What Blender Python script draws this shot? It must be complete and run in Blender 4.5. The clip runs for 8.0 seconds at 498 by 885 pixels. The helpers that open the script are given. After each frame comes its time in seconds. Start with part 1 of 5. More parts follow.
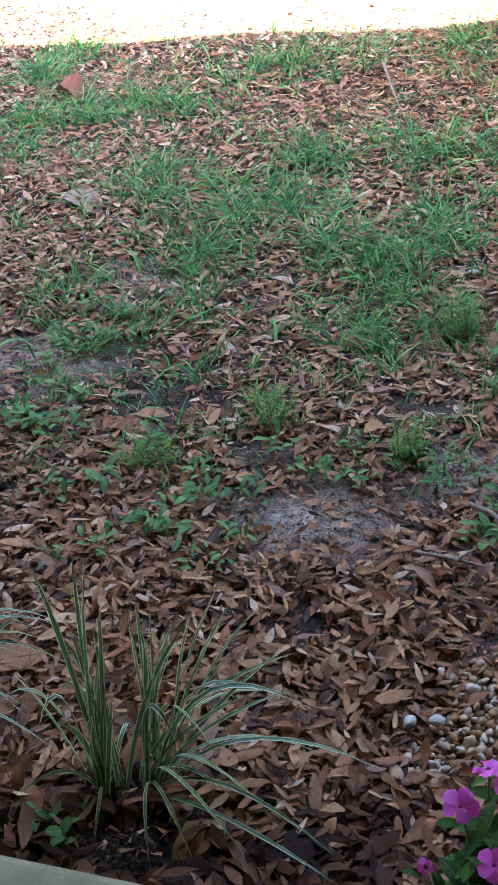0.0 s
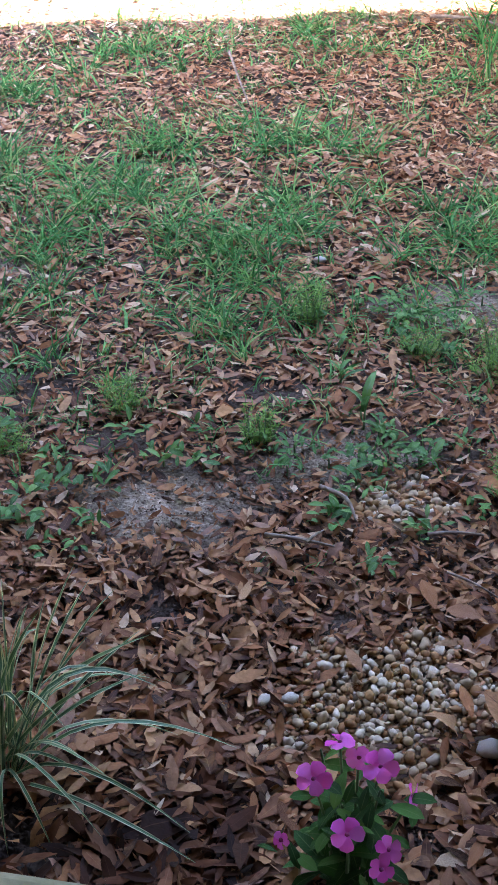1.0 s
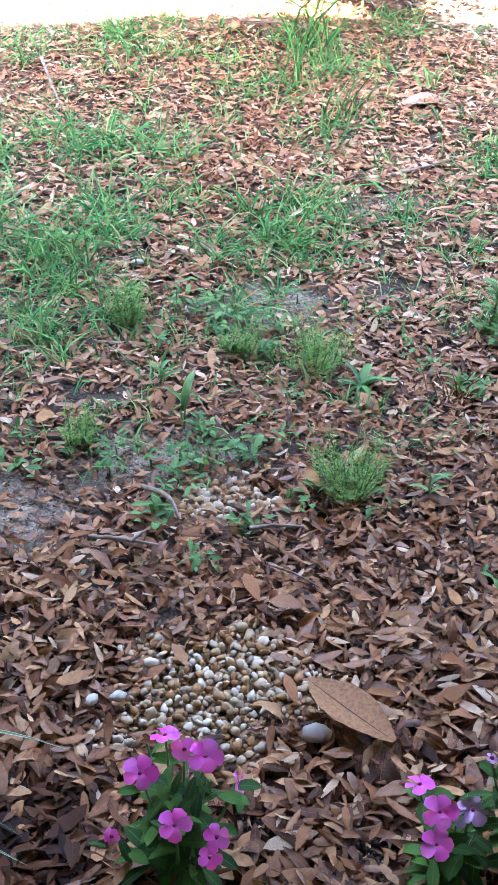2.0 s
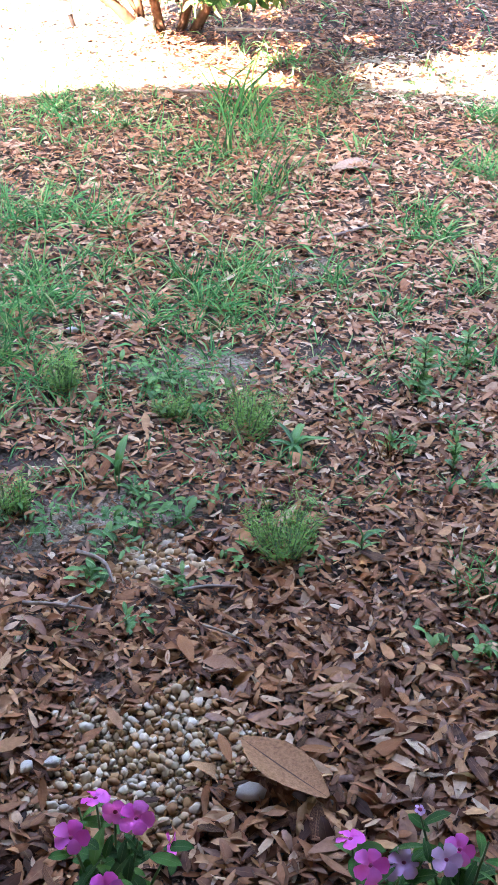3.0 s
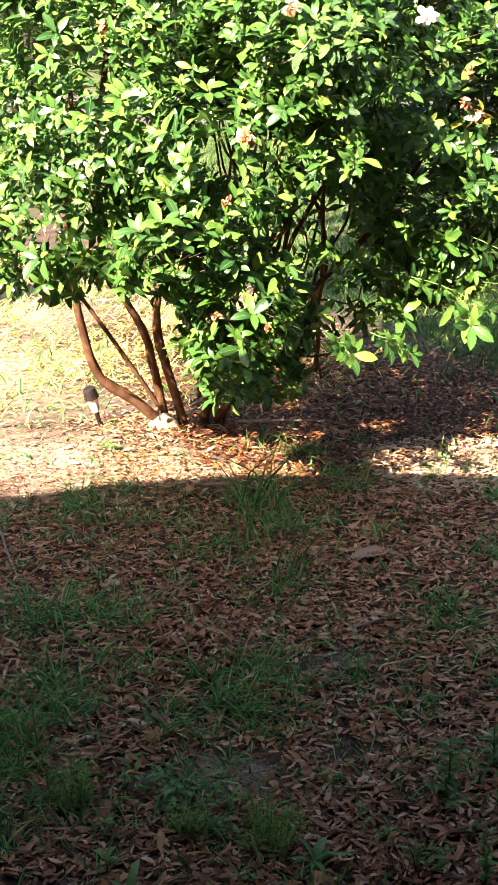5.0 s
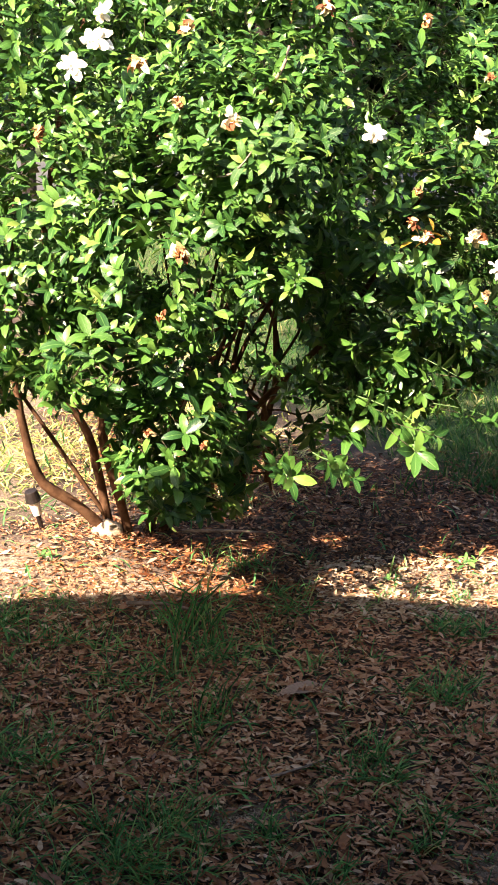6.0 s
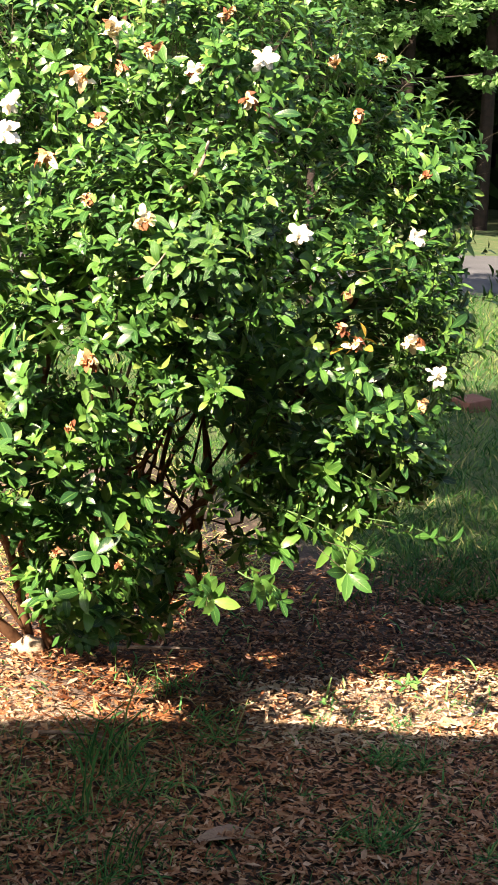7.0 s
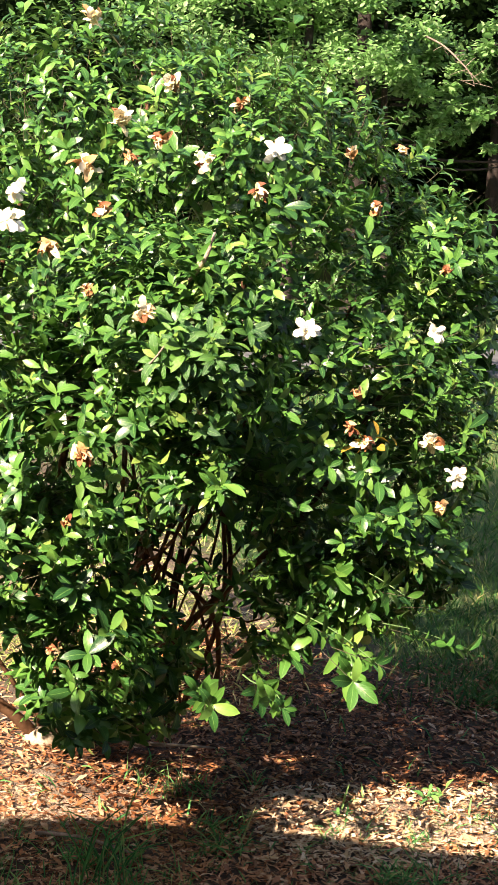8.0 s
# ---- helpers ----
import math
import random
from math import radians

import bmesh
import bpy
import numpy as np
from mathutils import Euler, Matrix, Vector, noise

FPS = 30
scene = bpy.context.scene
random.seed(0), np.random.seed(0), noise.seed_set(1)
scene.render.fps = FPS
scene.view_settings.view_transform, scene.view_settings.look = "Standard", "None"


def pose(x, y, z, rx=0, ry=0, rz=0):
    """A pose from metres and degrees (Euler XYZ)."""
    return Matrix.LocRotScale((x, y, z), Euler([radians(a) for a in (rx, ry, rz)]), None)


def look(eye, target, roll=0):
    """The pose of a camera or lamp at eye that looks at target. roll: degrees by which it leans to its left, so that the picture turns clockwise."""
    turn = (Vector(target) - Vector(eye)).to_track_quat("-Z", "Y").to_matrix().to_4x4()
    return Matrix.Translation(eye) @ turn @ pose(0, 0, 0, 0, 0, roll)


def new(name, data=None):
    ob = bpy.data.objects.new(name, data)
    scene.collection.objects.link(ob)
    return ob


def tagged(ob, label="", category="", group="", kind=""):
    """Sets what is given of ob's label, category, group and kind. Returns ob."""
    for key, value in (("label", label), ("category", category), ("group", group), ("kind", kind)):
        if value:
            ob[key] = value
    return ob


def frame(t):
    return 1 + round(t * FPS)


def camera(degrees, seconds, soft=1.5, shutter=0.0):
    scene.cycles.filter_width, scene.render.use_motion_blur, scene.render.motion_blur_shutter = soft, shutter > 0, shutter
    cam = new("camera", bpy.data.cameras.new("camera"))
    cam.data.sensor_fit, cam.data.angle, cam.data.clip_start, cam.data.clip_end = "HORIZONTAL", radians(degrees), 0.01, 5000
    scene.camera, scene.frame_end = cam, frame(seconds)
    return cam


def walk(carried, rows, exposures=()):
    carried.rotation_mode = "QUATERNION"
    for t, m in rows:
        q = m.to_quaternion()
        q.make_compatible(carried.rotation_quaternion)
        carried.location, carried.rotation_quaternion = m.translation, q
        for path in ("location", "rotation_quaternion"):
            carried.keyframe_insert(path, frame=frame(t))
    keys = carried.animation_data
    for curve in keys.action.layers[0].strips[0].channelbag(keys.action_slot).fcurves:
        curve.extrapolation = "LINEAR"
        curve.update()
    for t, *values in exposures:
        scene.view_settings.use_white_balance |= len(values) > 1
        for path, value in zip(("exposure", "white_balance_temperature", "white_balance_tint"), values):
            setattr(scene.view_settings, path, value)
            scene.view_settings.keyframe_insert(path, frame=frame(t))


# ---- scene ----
cam = camera(20.8, 8.0, soft=1.5)
PATH = [
    (0, (0.052, 0.13, 1.438), (-0.108, 1.744, 0.268), -3.7),
    (0.2, (0.051, 0.125, 1.440), (-0.073, 1.751, 0.282), -3.0),
    (0.5, (0.05, 0.119, 1.441), (-0.006, 1.741, 0.272), -1.9),
    (1, (0.057, 0.112, 1.441), (0.111, 1.721, 0.253), -0.2),
    (1.3, (0.067, 0.104, 1.444), (0.187, 1.686, 0.226), 0.5),
    (1.5, (0.073, 0.098, 1.447), (0.252, 1.68, 0.235), 1.0),
    (1.6, (0.075, 0.095, 1.448), (0.294, 1.685, 0.255), 1.3),
    (2, (0.084, 0.084, 1.452), (0.375, 1.672, 0.273), 2.5),
    (2.2, (0.093, 0.078, 1.454), (0.405, 1.66, 0.271), 2.6),
    (3.3, (0.125, 0.045, 1.474), (0.495, 1.7, 0.414), 1.9),
    (3.5, (0.126, 0.04, 1.48), (0.5, 1.705, 0.437), 1.8),
    (4, (0.139, 0.035, 1.483), (0.514, 1.723, 0.478), 1.5),
    (4.2, (0.145, 0.036, 1.490), (0.536, 1.775, 0.583), 1.2),
    (4.3, (0.148, 0.037, 1.494), (0.531, 1.818, 0.668), 1.1),
    (4.4, (0.150, 0.040, 1.500), (0.532, 1.845, 0.726), 0.9),
    (4.5, (0.152, 0.045, 1.505), (0.532, 1.865, 0.77), 0.8),
    (5, (0.188, 0.106, 1.541), (0.528, 1.973, 0.909), -0.7),
    (5.1, (0.211, 0.120, 1.554), (0.567, 1.987, 0.930), -0.9),
    (5.2, (0.237, 0.135, 1.567), (0.603, 2.011, 0.977), -1.1),
    (6.3, (0.456, 0.353, 1.644), (0.815, 2.255, 1.14), 2.3),
    (6.5, (0.489, 0.399, 1.646), (0.874, 2.306, 1.18), 2.8),
    (6.7, (0.525, 0.457, 1.650), (0.961, 2.358, 1.206), 2.5),
    (6.9, (0.561, 0.516, 1.655), (0.970, 2.434, 1.262), 2.1),
    (7, (0.579, 0.54, 1.658), (0.972, 2.456, 1.24), 1.9),
    (7.1, (0.596, 0.558, 1.660), (0.987, 2.474, 1.240), 1.6),
    (7.3, (0.629, 0.580, 1.665), (1.005, 2.500, 1.248), 0.5),
    (7.5, (0.667, 0.593, 1.671), (0.984, 2.531, 1.293), 0.0),
    (7.6, (0.689, 0.600, 1.676), (0.982, 2.547, 1.327), 0.2),
    (7.7, (0.713, 0.608, 1.681), (1.017, 2.555, 1.343), 0.7),
    (7.8, (0.739, 0.616, 1.687), (1.036, 2.565, 1.353), 1.3),
    (7.9, (0.766, 0.624, 1.694), (1.041, 2.577, 1.360), 2.0),
    (8, (0.793, 0.633, 1.701), (1.06, 2.589, 1.385), 2.8),
]
EXPOSURES = [(0.0, 4.86, 6850, 30), (0.5, 4.92, 6850, 31), (1.0, 4.96, 6850, 32), (1.5, 5.54, 6850, 31), (2.0, 5.78, 6800, 29), (2.2, 5.82, 6800, 29), (3.4, 5.20, 7000, 32), (4.0, 4.60, 7350, 33), (4.5, 3.38, 7600, 34), (5.0, 2.72, 7900, 27), (5.2, 2.55, 8000, 26), (6.4, 2.24, 7850, 25), (8.0, 1.95, 7850, 22)]
walk(cam, [(t, look(eye, target, roll)) for t, eye, target, roll in PATH], EXPOSURES)

# ---- light ----
SUN_WAY = Vector((1.0, 0.86, -1.0)).normalized()
world = bpy.data.worlds.new("world")
scene.world = world
world.use_nodes = True
sky = world.node_tree.nodes.new("ShaderNodeTexSky")
sky.sky_type, sky.sun_disc = "NISHITA", False
sky.sun_elevation, sky.sun_rotation = radians(38), radians(231)
background = world.node_tree.nodes["Background"]
background.inputs["Strength"].default_value = 0.085
world.node_tree.links.new(sky.outputs[0], background.inputs["Color"])
lamp = bpy.data.lights.new("sun", "SUN")
lamp.energy, lamp.angle, lamp.color = 5.0, radians(0.53), (1.0, 0.93, 0.82)
sun = new("sun", lamp)
sun.rotation_mode = "QUATERNION"
sun.rotation_quaternion = SUN_WAY.to_track_quat("-Z", "Y")
sun.location = (-8, -8, 14)



# ---- materials ----
class Mat:
    """A node material with a principled surface and short ways to add nodes."""

    def __init__(self, name, rough=0.6):
        self.m = bpy.data.materials.new(name)
        self.m.use_nodes = True
        self.t = self.m.node_tree
        self.b = self.t.nodes["Principled BSDF"]
        self.b.inputs["Roughness"].default_value = rough
        self.out = self.t.nodes["Material Output"]

    def n(self, kind):
        return self.t.nodes.new(kind)

    def put(self, value, socket):
        if isinstance(value, bpy.types.NodeSocket):
            self.t.links.new(value, socket)
        elif isinstance(value, tuple) and len(value) == 3:
            socket.default_value = (*value, 1)
        else:
            socket.default_value = value

    def math(self, op, a, b=0.0, c=0.0):
        n = self.n("ShaderNodeMath")
        n.operation = op
        for v, s in zip((a, b, c), n.inputs):
            self.put(v, s)
        return n.outputs[0]

    def mix(self, f, a, b, blend="MIX"):
        n = self.n("ShaderNodeMix")
        n.data_type, n.blend_type = "RGBA", blend
        self.put(f, n.inputs[0]), self.put(a, n.inputs[6]), self.put(b, n.inputs[7])
        return n.outputs[2]

    def ramp(self, f, stops):
        n = self.n("ShaderNodeValToRGB")
        e = n.color_ramp.elements
        while len(e) < len(stops):
            e.new(0.5)
        for el, (p, c) in zip(e, stops):
            el.position, el.color = p, (*c, 1)
        self.put(f, n.inputs[0])
        return n.outputs[0]

    def noise(self, scale, detail=4.0, coord="Object", rough=0.6):
        n, c = self.n("ShaderNodeTexNoise"), self.n("ShaderNodeTexCoord")
        self.t.links.new(c.outputs[coord], n.inputs["Vector"])
        n.inputs["Scale"].default_value, n.inputs["Detail"].default_value, n.inputs["Roughness"].default_value = scale, detail, rough
        return n.outputs["Fac"]

    def step(self, f, a, b):
        n = self.n("ShaderNodeMapRange")
        n.interpolation_type = "SMOOTHSTEP"
        self.put(f, n.inputs[0])
        n.inputs[1].default_value, n.inputs[2].default_value = a, b
        return n.outputs[0]

    def chance(self):
        g, o = self.n("ShaderNodeNewGeometry"), self.n("ShaderNodeObjectInfo")
        return self.math("FRACT", self.math("ADD", g.outputs["Random Per Island"], o.outputs["Random"]))

    def uv(self):
        c, s = self.n("ShaderNodeTexCoord"), self.n("ShaderNodeSeparateXYZ")
        self.t.links.new(c.outputs["UV"], s.inputs[0])
        return s.outputs[0], s.outputs[1]

    def bump(self, h, strength, distance):
        n = self.n("ShaderNodeBump")
        n.inputs["Strength"].default_value, n.inputs["Distance"].default_value = strength, distance
        self.put(h, n.inputs["Height"])
        self.put(n.outputs[0], self.b.inputs["Normal"])

    def base(self, c):
        self.put(c, self.b.inputs["Base Color"])

    def thin(self, c, weight):
        """Light that shines through a leaf or petal."""
        tr, mx = self.n("ShaderNodeBsdfTranslucent"), self.n("ShaderNodeMixShader")
        self.put(c, tr.inputs[0])
        mx.inputs[0].default_value = weight
        self.t.links.new(self.b.outputs[0], mx.inputs[1])
        self.t.links.new(tr.outputs[0], mx.inputs[2])
        self.t.links.new(mx.outputs[0], self.out.inputs[0])


def leaf_mat(name, stops, rib=None, rib_width=0.05, margin=None, margin_width=0.12, rough=0.5, through_light=0.2, spots=0.3, spot_scale=60, veins=0.0, gloss=0.5, rib_mix=1.0, blotch=None):
    k = Mat(name, rough)
    k.b.inputs["Specular IOR Level"].default_value = gloss
    u, v = k.uv()
    r = k.chance()
    c = k.ramp(r, stops)
    blot = k.noise(spot_scale, 5)
    c = k.mix(spots, c, k.ramp(blot, [(0.3, (0.35, 0.33, 0.32)), (0.7, (1.0, 1.0, 1.0))]), "MULTIPLY")
    if blotch:
        c = k.mix(k.math("MULTIPLY", k.step(k.noise(38, 4), 0.42, 0.66), 0.5), c, blotch)
    off = k.math("ABSOLUTE", k.math("SUBTRACT", u, 0.5))
    if veins:
        w = k.math("SINE", k.math("MULTIPLY", k.math("SUBTRACT", v, k.math("MULTIPLY", off, 0.45)), 62.0))
        c = k.mix(k.math("MULTIPLY", k.step(w, 0.6, 1.0), veins), c, rib)
    if rib:
        c = k.mix(k.math("MULTIPLY", k.math("SUBTRACT", 1.0, k.step(off, rib_width * 0.5, rib_width)), rib_mix), c, rib)
    if margin:
        c = k.mix(k.step(off, 0.5 - margin_width - 0.04, 0.5 - margin_width + 0.02), c, margin)
    k.base(c)
    if through_light:
        k.thin(k.mix(0.5, c, c, "ADD"), through_light)
    k.bump(k.noise(spot_scale * 1.5, 3), 0.55, 0.002)
    return k.m


def plain_mat(name, a, b, scale=12, rough=0.8, bump=0.4, depth=0.004, fine=90, metal=0.0):
    k = Mat(name, rough)
    c = k.mix(k.step(k.noise(scale, 5), 0.35, 0.65), a, b)
    c = k.mix(0.35, c, k.ramp(k.noise(fine, 6), [(0.3, (0.45, 0.45, 0.45)), (0.7, (1, 1, 1))]), "MULTIPLY")
    k.base(c)
    k.b.inputs["Metallic"].default_value = metal
    k.bump(k.noise(fine, 6), bump, depth)
    return k.m


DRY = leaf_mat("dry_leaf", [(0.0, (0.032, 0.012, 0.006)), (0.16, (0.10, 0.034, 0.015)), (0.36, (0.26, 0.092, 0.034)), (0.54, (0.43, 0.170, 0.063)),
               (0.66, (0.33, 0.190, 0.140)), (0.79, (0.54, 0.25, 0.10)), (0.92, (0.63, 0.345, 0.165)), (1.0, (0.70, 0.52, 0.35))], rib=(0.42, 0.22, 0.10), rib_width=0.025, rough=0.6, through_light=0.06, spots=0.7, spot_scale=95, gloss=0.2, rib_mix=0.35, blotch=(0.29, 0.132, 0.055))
# Darker copy of DRY; its colour holds the shade by slab and bush.
SHADE_DRY = leaf_mat("shade_dry_leaf", [(0.0, (0.014, 0.006, 0.003)), (0.4, (0.06, 0.019, 0.007)), (0.75, (0.14, 0.045, 0.015)), (1.0, (0.22, 0.10, 0.05))], rib=(0.12, 0.05, 0.025), rib_width=0.025, rough=0.6, through_light=0.02, spots=0.6, spot_scale=80, gloss=0.12, rib_mix=0.35)
# Lighter copy of DRY, its colour standing in for more light farther out.
LIT_DRY = leaf_mat("lit_dry_leaf", [(0.0, (0.16, 0.055, 0.026)), (0.25, (0.34, 0.130, 0.060)), (0.55, (0.50, 0.235, 0.120)), (0.8, (0.62, 0.36, 0.205)), (1.0, (0.74, 0.55, 0.37))], rib=(0.42, 0.23, 0.12), rib_width=0.03, rough=0.62, through_light=0.05, spots=0.55, spot_scale=95, gloss=0.2, rib_mix=0.4, blotch=(0.54, 0.345, 0.205))
# Palest leaf copy; carries the sun strip's brightness in its colour.
SUNLIT_LEAF = leaf_mat("sunlit_leaf", [(0.0, (0.42, 0.27, 0.14)), (0.4, (0.60, 0.43, 0.26)), (1.0, (0.78, 0.66, 0.48))], rib=(0.5, 0.34, 0.2), rib_width=0.03, rough=0.62, through_light=0.05, spots=0.4, spot_scale=95, gloss=0.2, rib_mix=0.4)
MAGNOLIA = leaf_mat("magnolia_leaf", [(0.0, (0.33, 0.150, 0.065)), (1.0, (0.43, 0.205, 0.092))], rib=(0.09, 0.045, 0.025), rib_width=0.022, rough=0.75, through_light=0.0, spots=0.75, spot_scale=28, gloss=0.2)
GREY_LEAF = leaf_mat("weathered_leaf", [(0.0, (0.42, 0.27, 0.18)), (1.0, (0.54, 0.37, 0.26))], rib=(0.2, 0.13, 0.09), rib_width=0.03, rough=0.7, through_light=0.0, spots=0.7, spot_scale=40)
RUSSET = leaf_mat("russet_leaf", [(0.0, (0.26, 0.085, 0.035)), (1.0, (0.36, 0.12, 0.05))], rib=(0.4, 0.18, 0.08), rib_width=0.03, rough=0.6, through_light=0.05, spots=0.6, spot_scale=40)
GRASS = leaf_mat("grass_blade", [(0.0, (0.024, 0.14, 0.045)), (0.45, (0.052, 0.27, 0.082)), (0.75, (0.125, 0.41, 0.125)), (0.93, (0.28, 0.47, 0.16)), (1.0, (0.50, 0.44, 0.22))], rib=(0.14, 0.32, 0.08), rib_width=0.1, rough=0.5, through_light=0.30, spots=0.15, gloss=0.2)
STRAW = leaf_mat("dry_grass_blade", [(0.0, (0.24, 0.36, 0.08)), (0.5, (0.42, 0.46, 0.15)), (1.0, (0.64, 0.58, 0.30))], rough=0.6, through_light=0.25, spots=0.15, gloss=0.25)
LAWN = leaf_mat("lawn_blade", [(0.0, (0.014, 0.080, 0.018)), (0.5, (0.036, 0.14, 0.027)), (0.8, (0.10, 0.20, 0.042)), (1.0, (0.34, 0.33, 0.13))], rough=0.5, through_light=0.25, spots=0.1, gloss=0.2)
WEED = leaf_mat("weed_leaf", [(0.0, (0.045, 0.17, 0.045)), (0.6, (0.085, 0.27, 0.06)), (1.0, (0.18, 0.37, 0.09))], rib=(0.13, 0.28, 0.1), rib_width=0.05, rough=0.45, through_light=0.25, spots=0.25)
FERNY = leaf_mat("fine_weed_leaf", [(0.0, (0.075, 0.22, 0.035)), (1.0, (0.19, 0.39, 0.07))], rough=0.5, through_light=0.3, spots=0.1)
LIRIOPE = leaf_mat("striped_blade", [(0.0, (0.035, 0.13, 0.055)), (0.7, (0.06, 0.18, 0.07)), (1.0, (0.16, 0.28, 0.11))], rib=(0.16, 0.28, 0.13), rib_width=0.05, margin=(0.52, 0.54, 0.30), margin_width=0.16, rough=0.45, through_light=0.15, spots=0.35, spot_scale=70)
GARDENIA = leaf_mat("gardenia_leaf", [(0.0, (0.011, 0.062, 0.018)), (0.35, (0.033, 0.124, 0.024)), (0.65, (0.068, 0.195, 0.033)), (0.93, (0.115, 0.26, 0.048)), (1.0, (0.22, 0.32, 0.07))], rib=(0.11, 0.24, 0.06), rib_width=0.035, rough=0.36, through_light=0.13, spots=0.12, veins=0.2, gloss=0.42)
YELLOW = leaf_mat("yellowed_leaf", [(0.0, (0.34, 0.24, 0.025)), (1.0, (0.46, 0.26, 0.04))], rib=(0.5, 0.42, 0.12), rib_width=0.035, rough=0.4, through_light=0.15, spots=0.4)
VINCA_LEAF = leaf_mat("vinca_leaf", [(0.0, (0.012, 0.062, 0.012)), (0.7, (0.030, 0.13, 0.022)), (1.0, (0.08, 0.22, 0.04))], rib=(0.12, 0.22, 0.07), rib_width=0.035, rough=0.5, through_light=0.14, spots=0.1, veins=0.1, gloss=0.16, rib_mix=0.6)
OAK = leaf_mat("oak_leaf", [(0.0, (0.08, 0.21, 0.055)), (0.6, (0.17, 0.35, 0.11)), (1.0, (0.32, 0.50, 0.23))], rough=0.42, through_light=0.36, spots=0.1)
# Woodland leaf colour is darkened to stand for shade under the canopy.
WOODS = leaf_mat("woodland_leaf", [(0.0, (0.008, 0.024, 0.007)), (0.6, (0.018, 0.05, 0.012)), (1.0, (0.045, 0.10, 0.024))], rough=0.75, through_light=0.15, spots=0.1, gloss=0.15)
PETAL = leaf_mat("white_petal", [(0.0, (0.76, 0.73, 0.60)), (1.0, (0.82, 0.81, 0.74))], rough=0.5, through_light=0.15, spots=0.04)
CREAM = leaf_mat("ageing_petal", [(0.0, (0.80, 0.66, 0.36)), (1.0, (0.84, 0.76, 0.52))], rough=0.6, through_light=0.12, spots=0.2)
WITHERED = leaf_mat("withered_petal", [(0.0, (0.22, 0.06, 0.025)), (0.35, (0.42, 0.16, 0.06)), (0.7, (0.62, 0.34, 0.13)), (1.0, (0.72, 0.55, 0.30))], rough=0.7, through_light=0.1, spots=0.4)
PINK = leaf_mat("pink_petal", [(0.0, (0.94, 0.10, 0.58)), (1.0, (0.96, 0.22, 0.72))], rough=0.6, through_light=0.25, gloss=0.15, spots=0.08)
LILAC = leaf_mat("pale_lilac_petal", [(0.0, (0.74, 0.40, 0.74)), (1.0, (0.80, 0.50, 0.80))], rough=0.5, through_light=0.15, spots=0.1)
EYE = plain_mat("flower_eye", (0.30, 0.01, 0.12), (0.22, 0.005, 0.08), 80)
BARK = plain_mat("gardenia_bark", (0.075, 0.036, 0.018), (0.14, 0.075, 0.040), 22, 0.85, 0.7, 0.004, 60)
BARK.node_tree.nodes["Principled BSDF"].inputs["Specular IOR Level"].default_value = 0.15
TWIG = plain_mat("twig_bark", (0.19, 0.145, 0.11), (0.35, 0.28, 0.22), 60, 0.9, 0.9, 0.003)
TWIG_GREEN = plain_mat("young_twig", (0.06, 0.065, 0.03), (0.11, 0.085, 0.05), 30, 0.7)
GREEN_STEM = plain_mat("green_stem", (0.07, 0.17, 0.05), (0.11, 0.2, 0.07), 30, 0.5)
# Canopy shade on the trunks is put into this darkened bark colour.
WOOD_BARK = plain_mat("tree_bark", (0.012, 0.0075, 0.0055), (0.028, 0.017, 0.012), 8, 0.9, 0.9, 0.02, 30)
CONCRETE = plain_mat("concrete", (0.25, 0.235, 0.115), (0.36, 0.325, 0.18), 9, 0.85, 0.5, 0.002, 160)
STONE = plain_mat("pale_stone", (0.46, 0.36, 0.24), (0.58, 0.48, 0.35), 14, 0.8, 0.5, 0.004, 50)
PALE_GREY = plain_mat("pale_grey_stone", (0.36, 0.30, 0.25), (0.44, 0.38, 0.32), 40, 0.7)
WHITE_STONE = plain_mat("white_stone", (0.50, 0.44, 0.36), (0.62, 0.56, 0.47), 60, 0.75)
TERRACOTTA = plain_mat("terracotta", (0.17, 0.075, 0.05), (0.23, 0.11, 0.075), 14, 0.85)
ASPHALT = plain_mat("asphalt", (0.070, 0.078, 0.082), (0.105, 0.113, 0.116), 0.8, 0.9, 0.5, 0.01, 30)
SIDING = plain_mat("painted_siding", (0.20, 0.17, 0.14), (0.25, 0.21, 0.17), 2, 0.7)
SHINGLE = plain_mat("roof_shingle", (0.10, 0.09, 0.085), (0.16, 0.15, 0.14), 6, 0.9)
BLACK = plain_mat("dark_plastic", (0.012, 0.009, 0.008), (0.022, 0.017, 0.015), 30, 0.45)
FROSTED = plain_mat("frosted_plastic", (0.62, 0.60, 0.55), (0.72, 0.70, 0.65), 20, 0.4)

k = Mat("yard_soil", 0.95)
sand = k.n("ShaderNodeAttribute")
sand.attribute_name = "sand"
green = k.n("ShaderNodeAttribute")
green.attribute_name = "green"
earth = k.mix(k.step(k.noise(9, 6), 0.3, 0.7), (0.034, 0.022, 0.015), (0.100, 0.068, 0.048))
grit = k.mix(k.step(k.noise(190, 4), 0.4, 0.62), (0.28, 0.205, 0.14), (0.52, 0.415, 0.30))
earth = k.mix(k.math("MULTIPLY", sand.outputs["Fac"], k.step(k.noise(30, 8), 0.28, 0.56)), earth, grit)
earth = k.mix(green.outputs["Fac"], earth, k.mix(k.step(k.noise(3, 5), 0.35, 0.7), (0.03, 0.085, 0.018), (0.10, 0.12, 0.045)))
k.base(earth)
k.bump(k.noise(90, 8), 0.9, 0.014)
SOIL = k.m

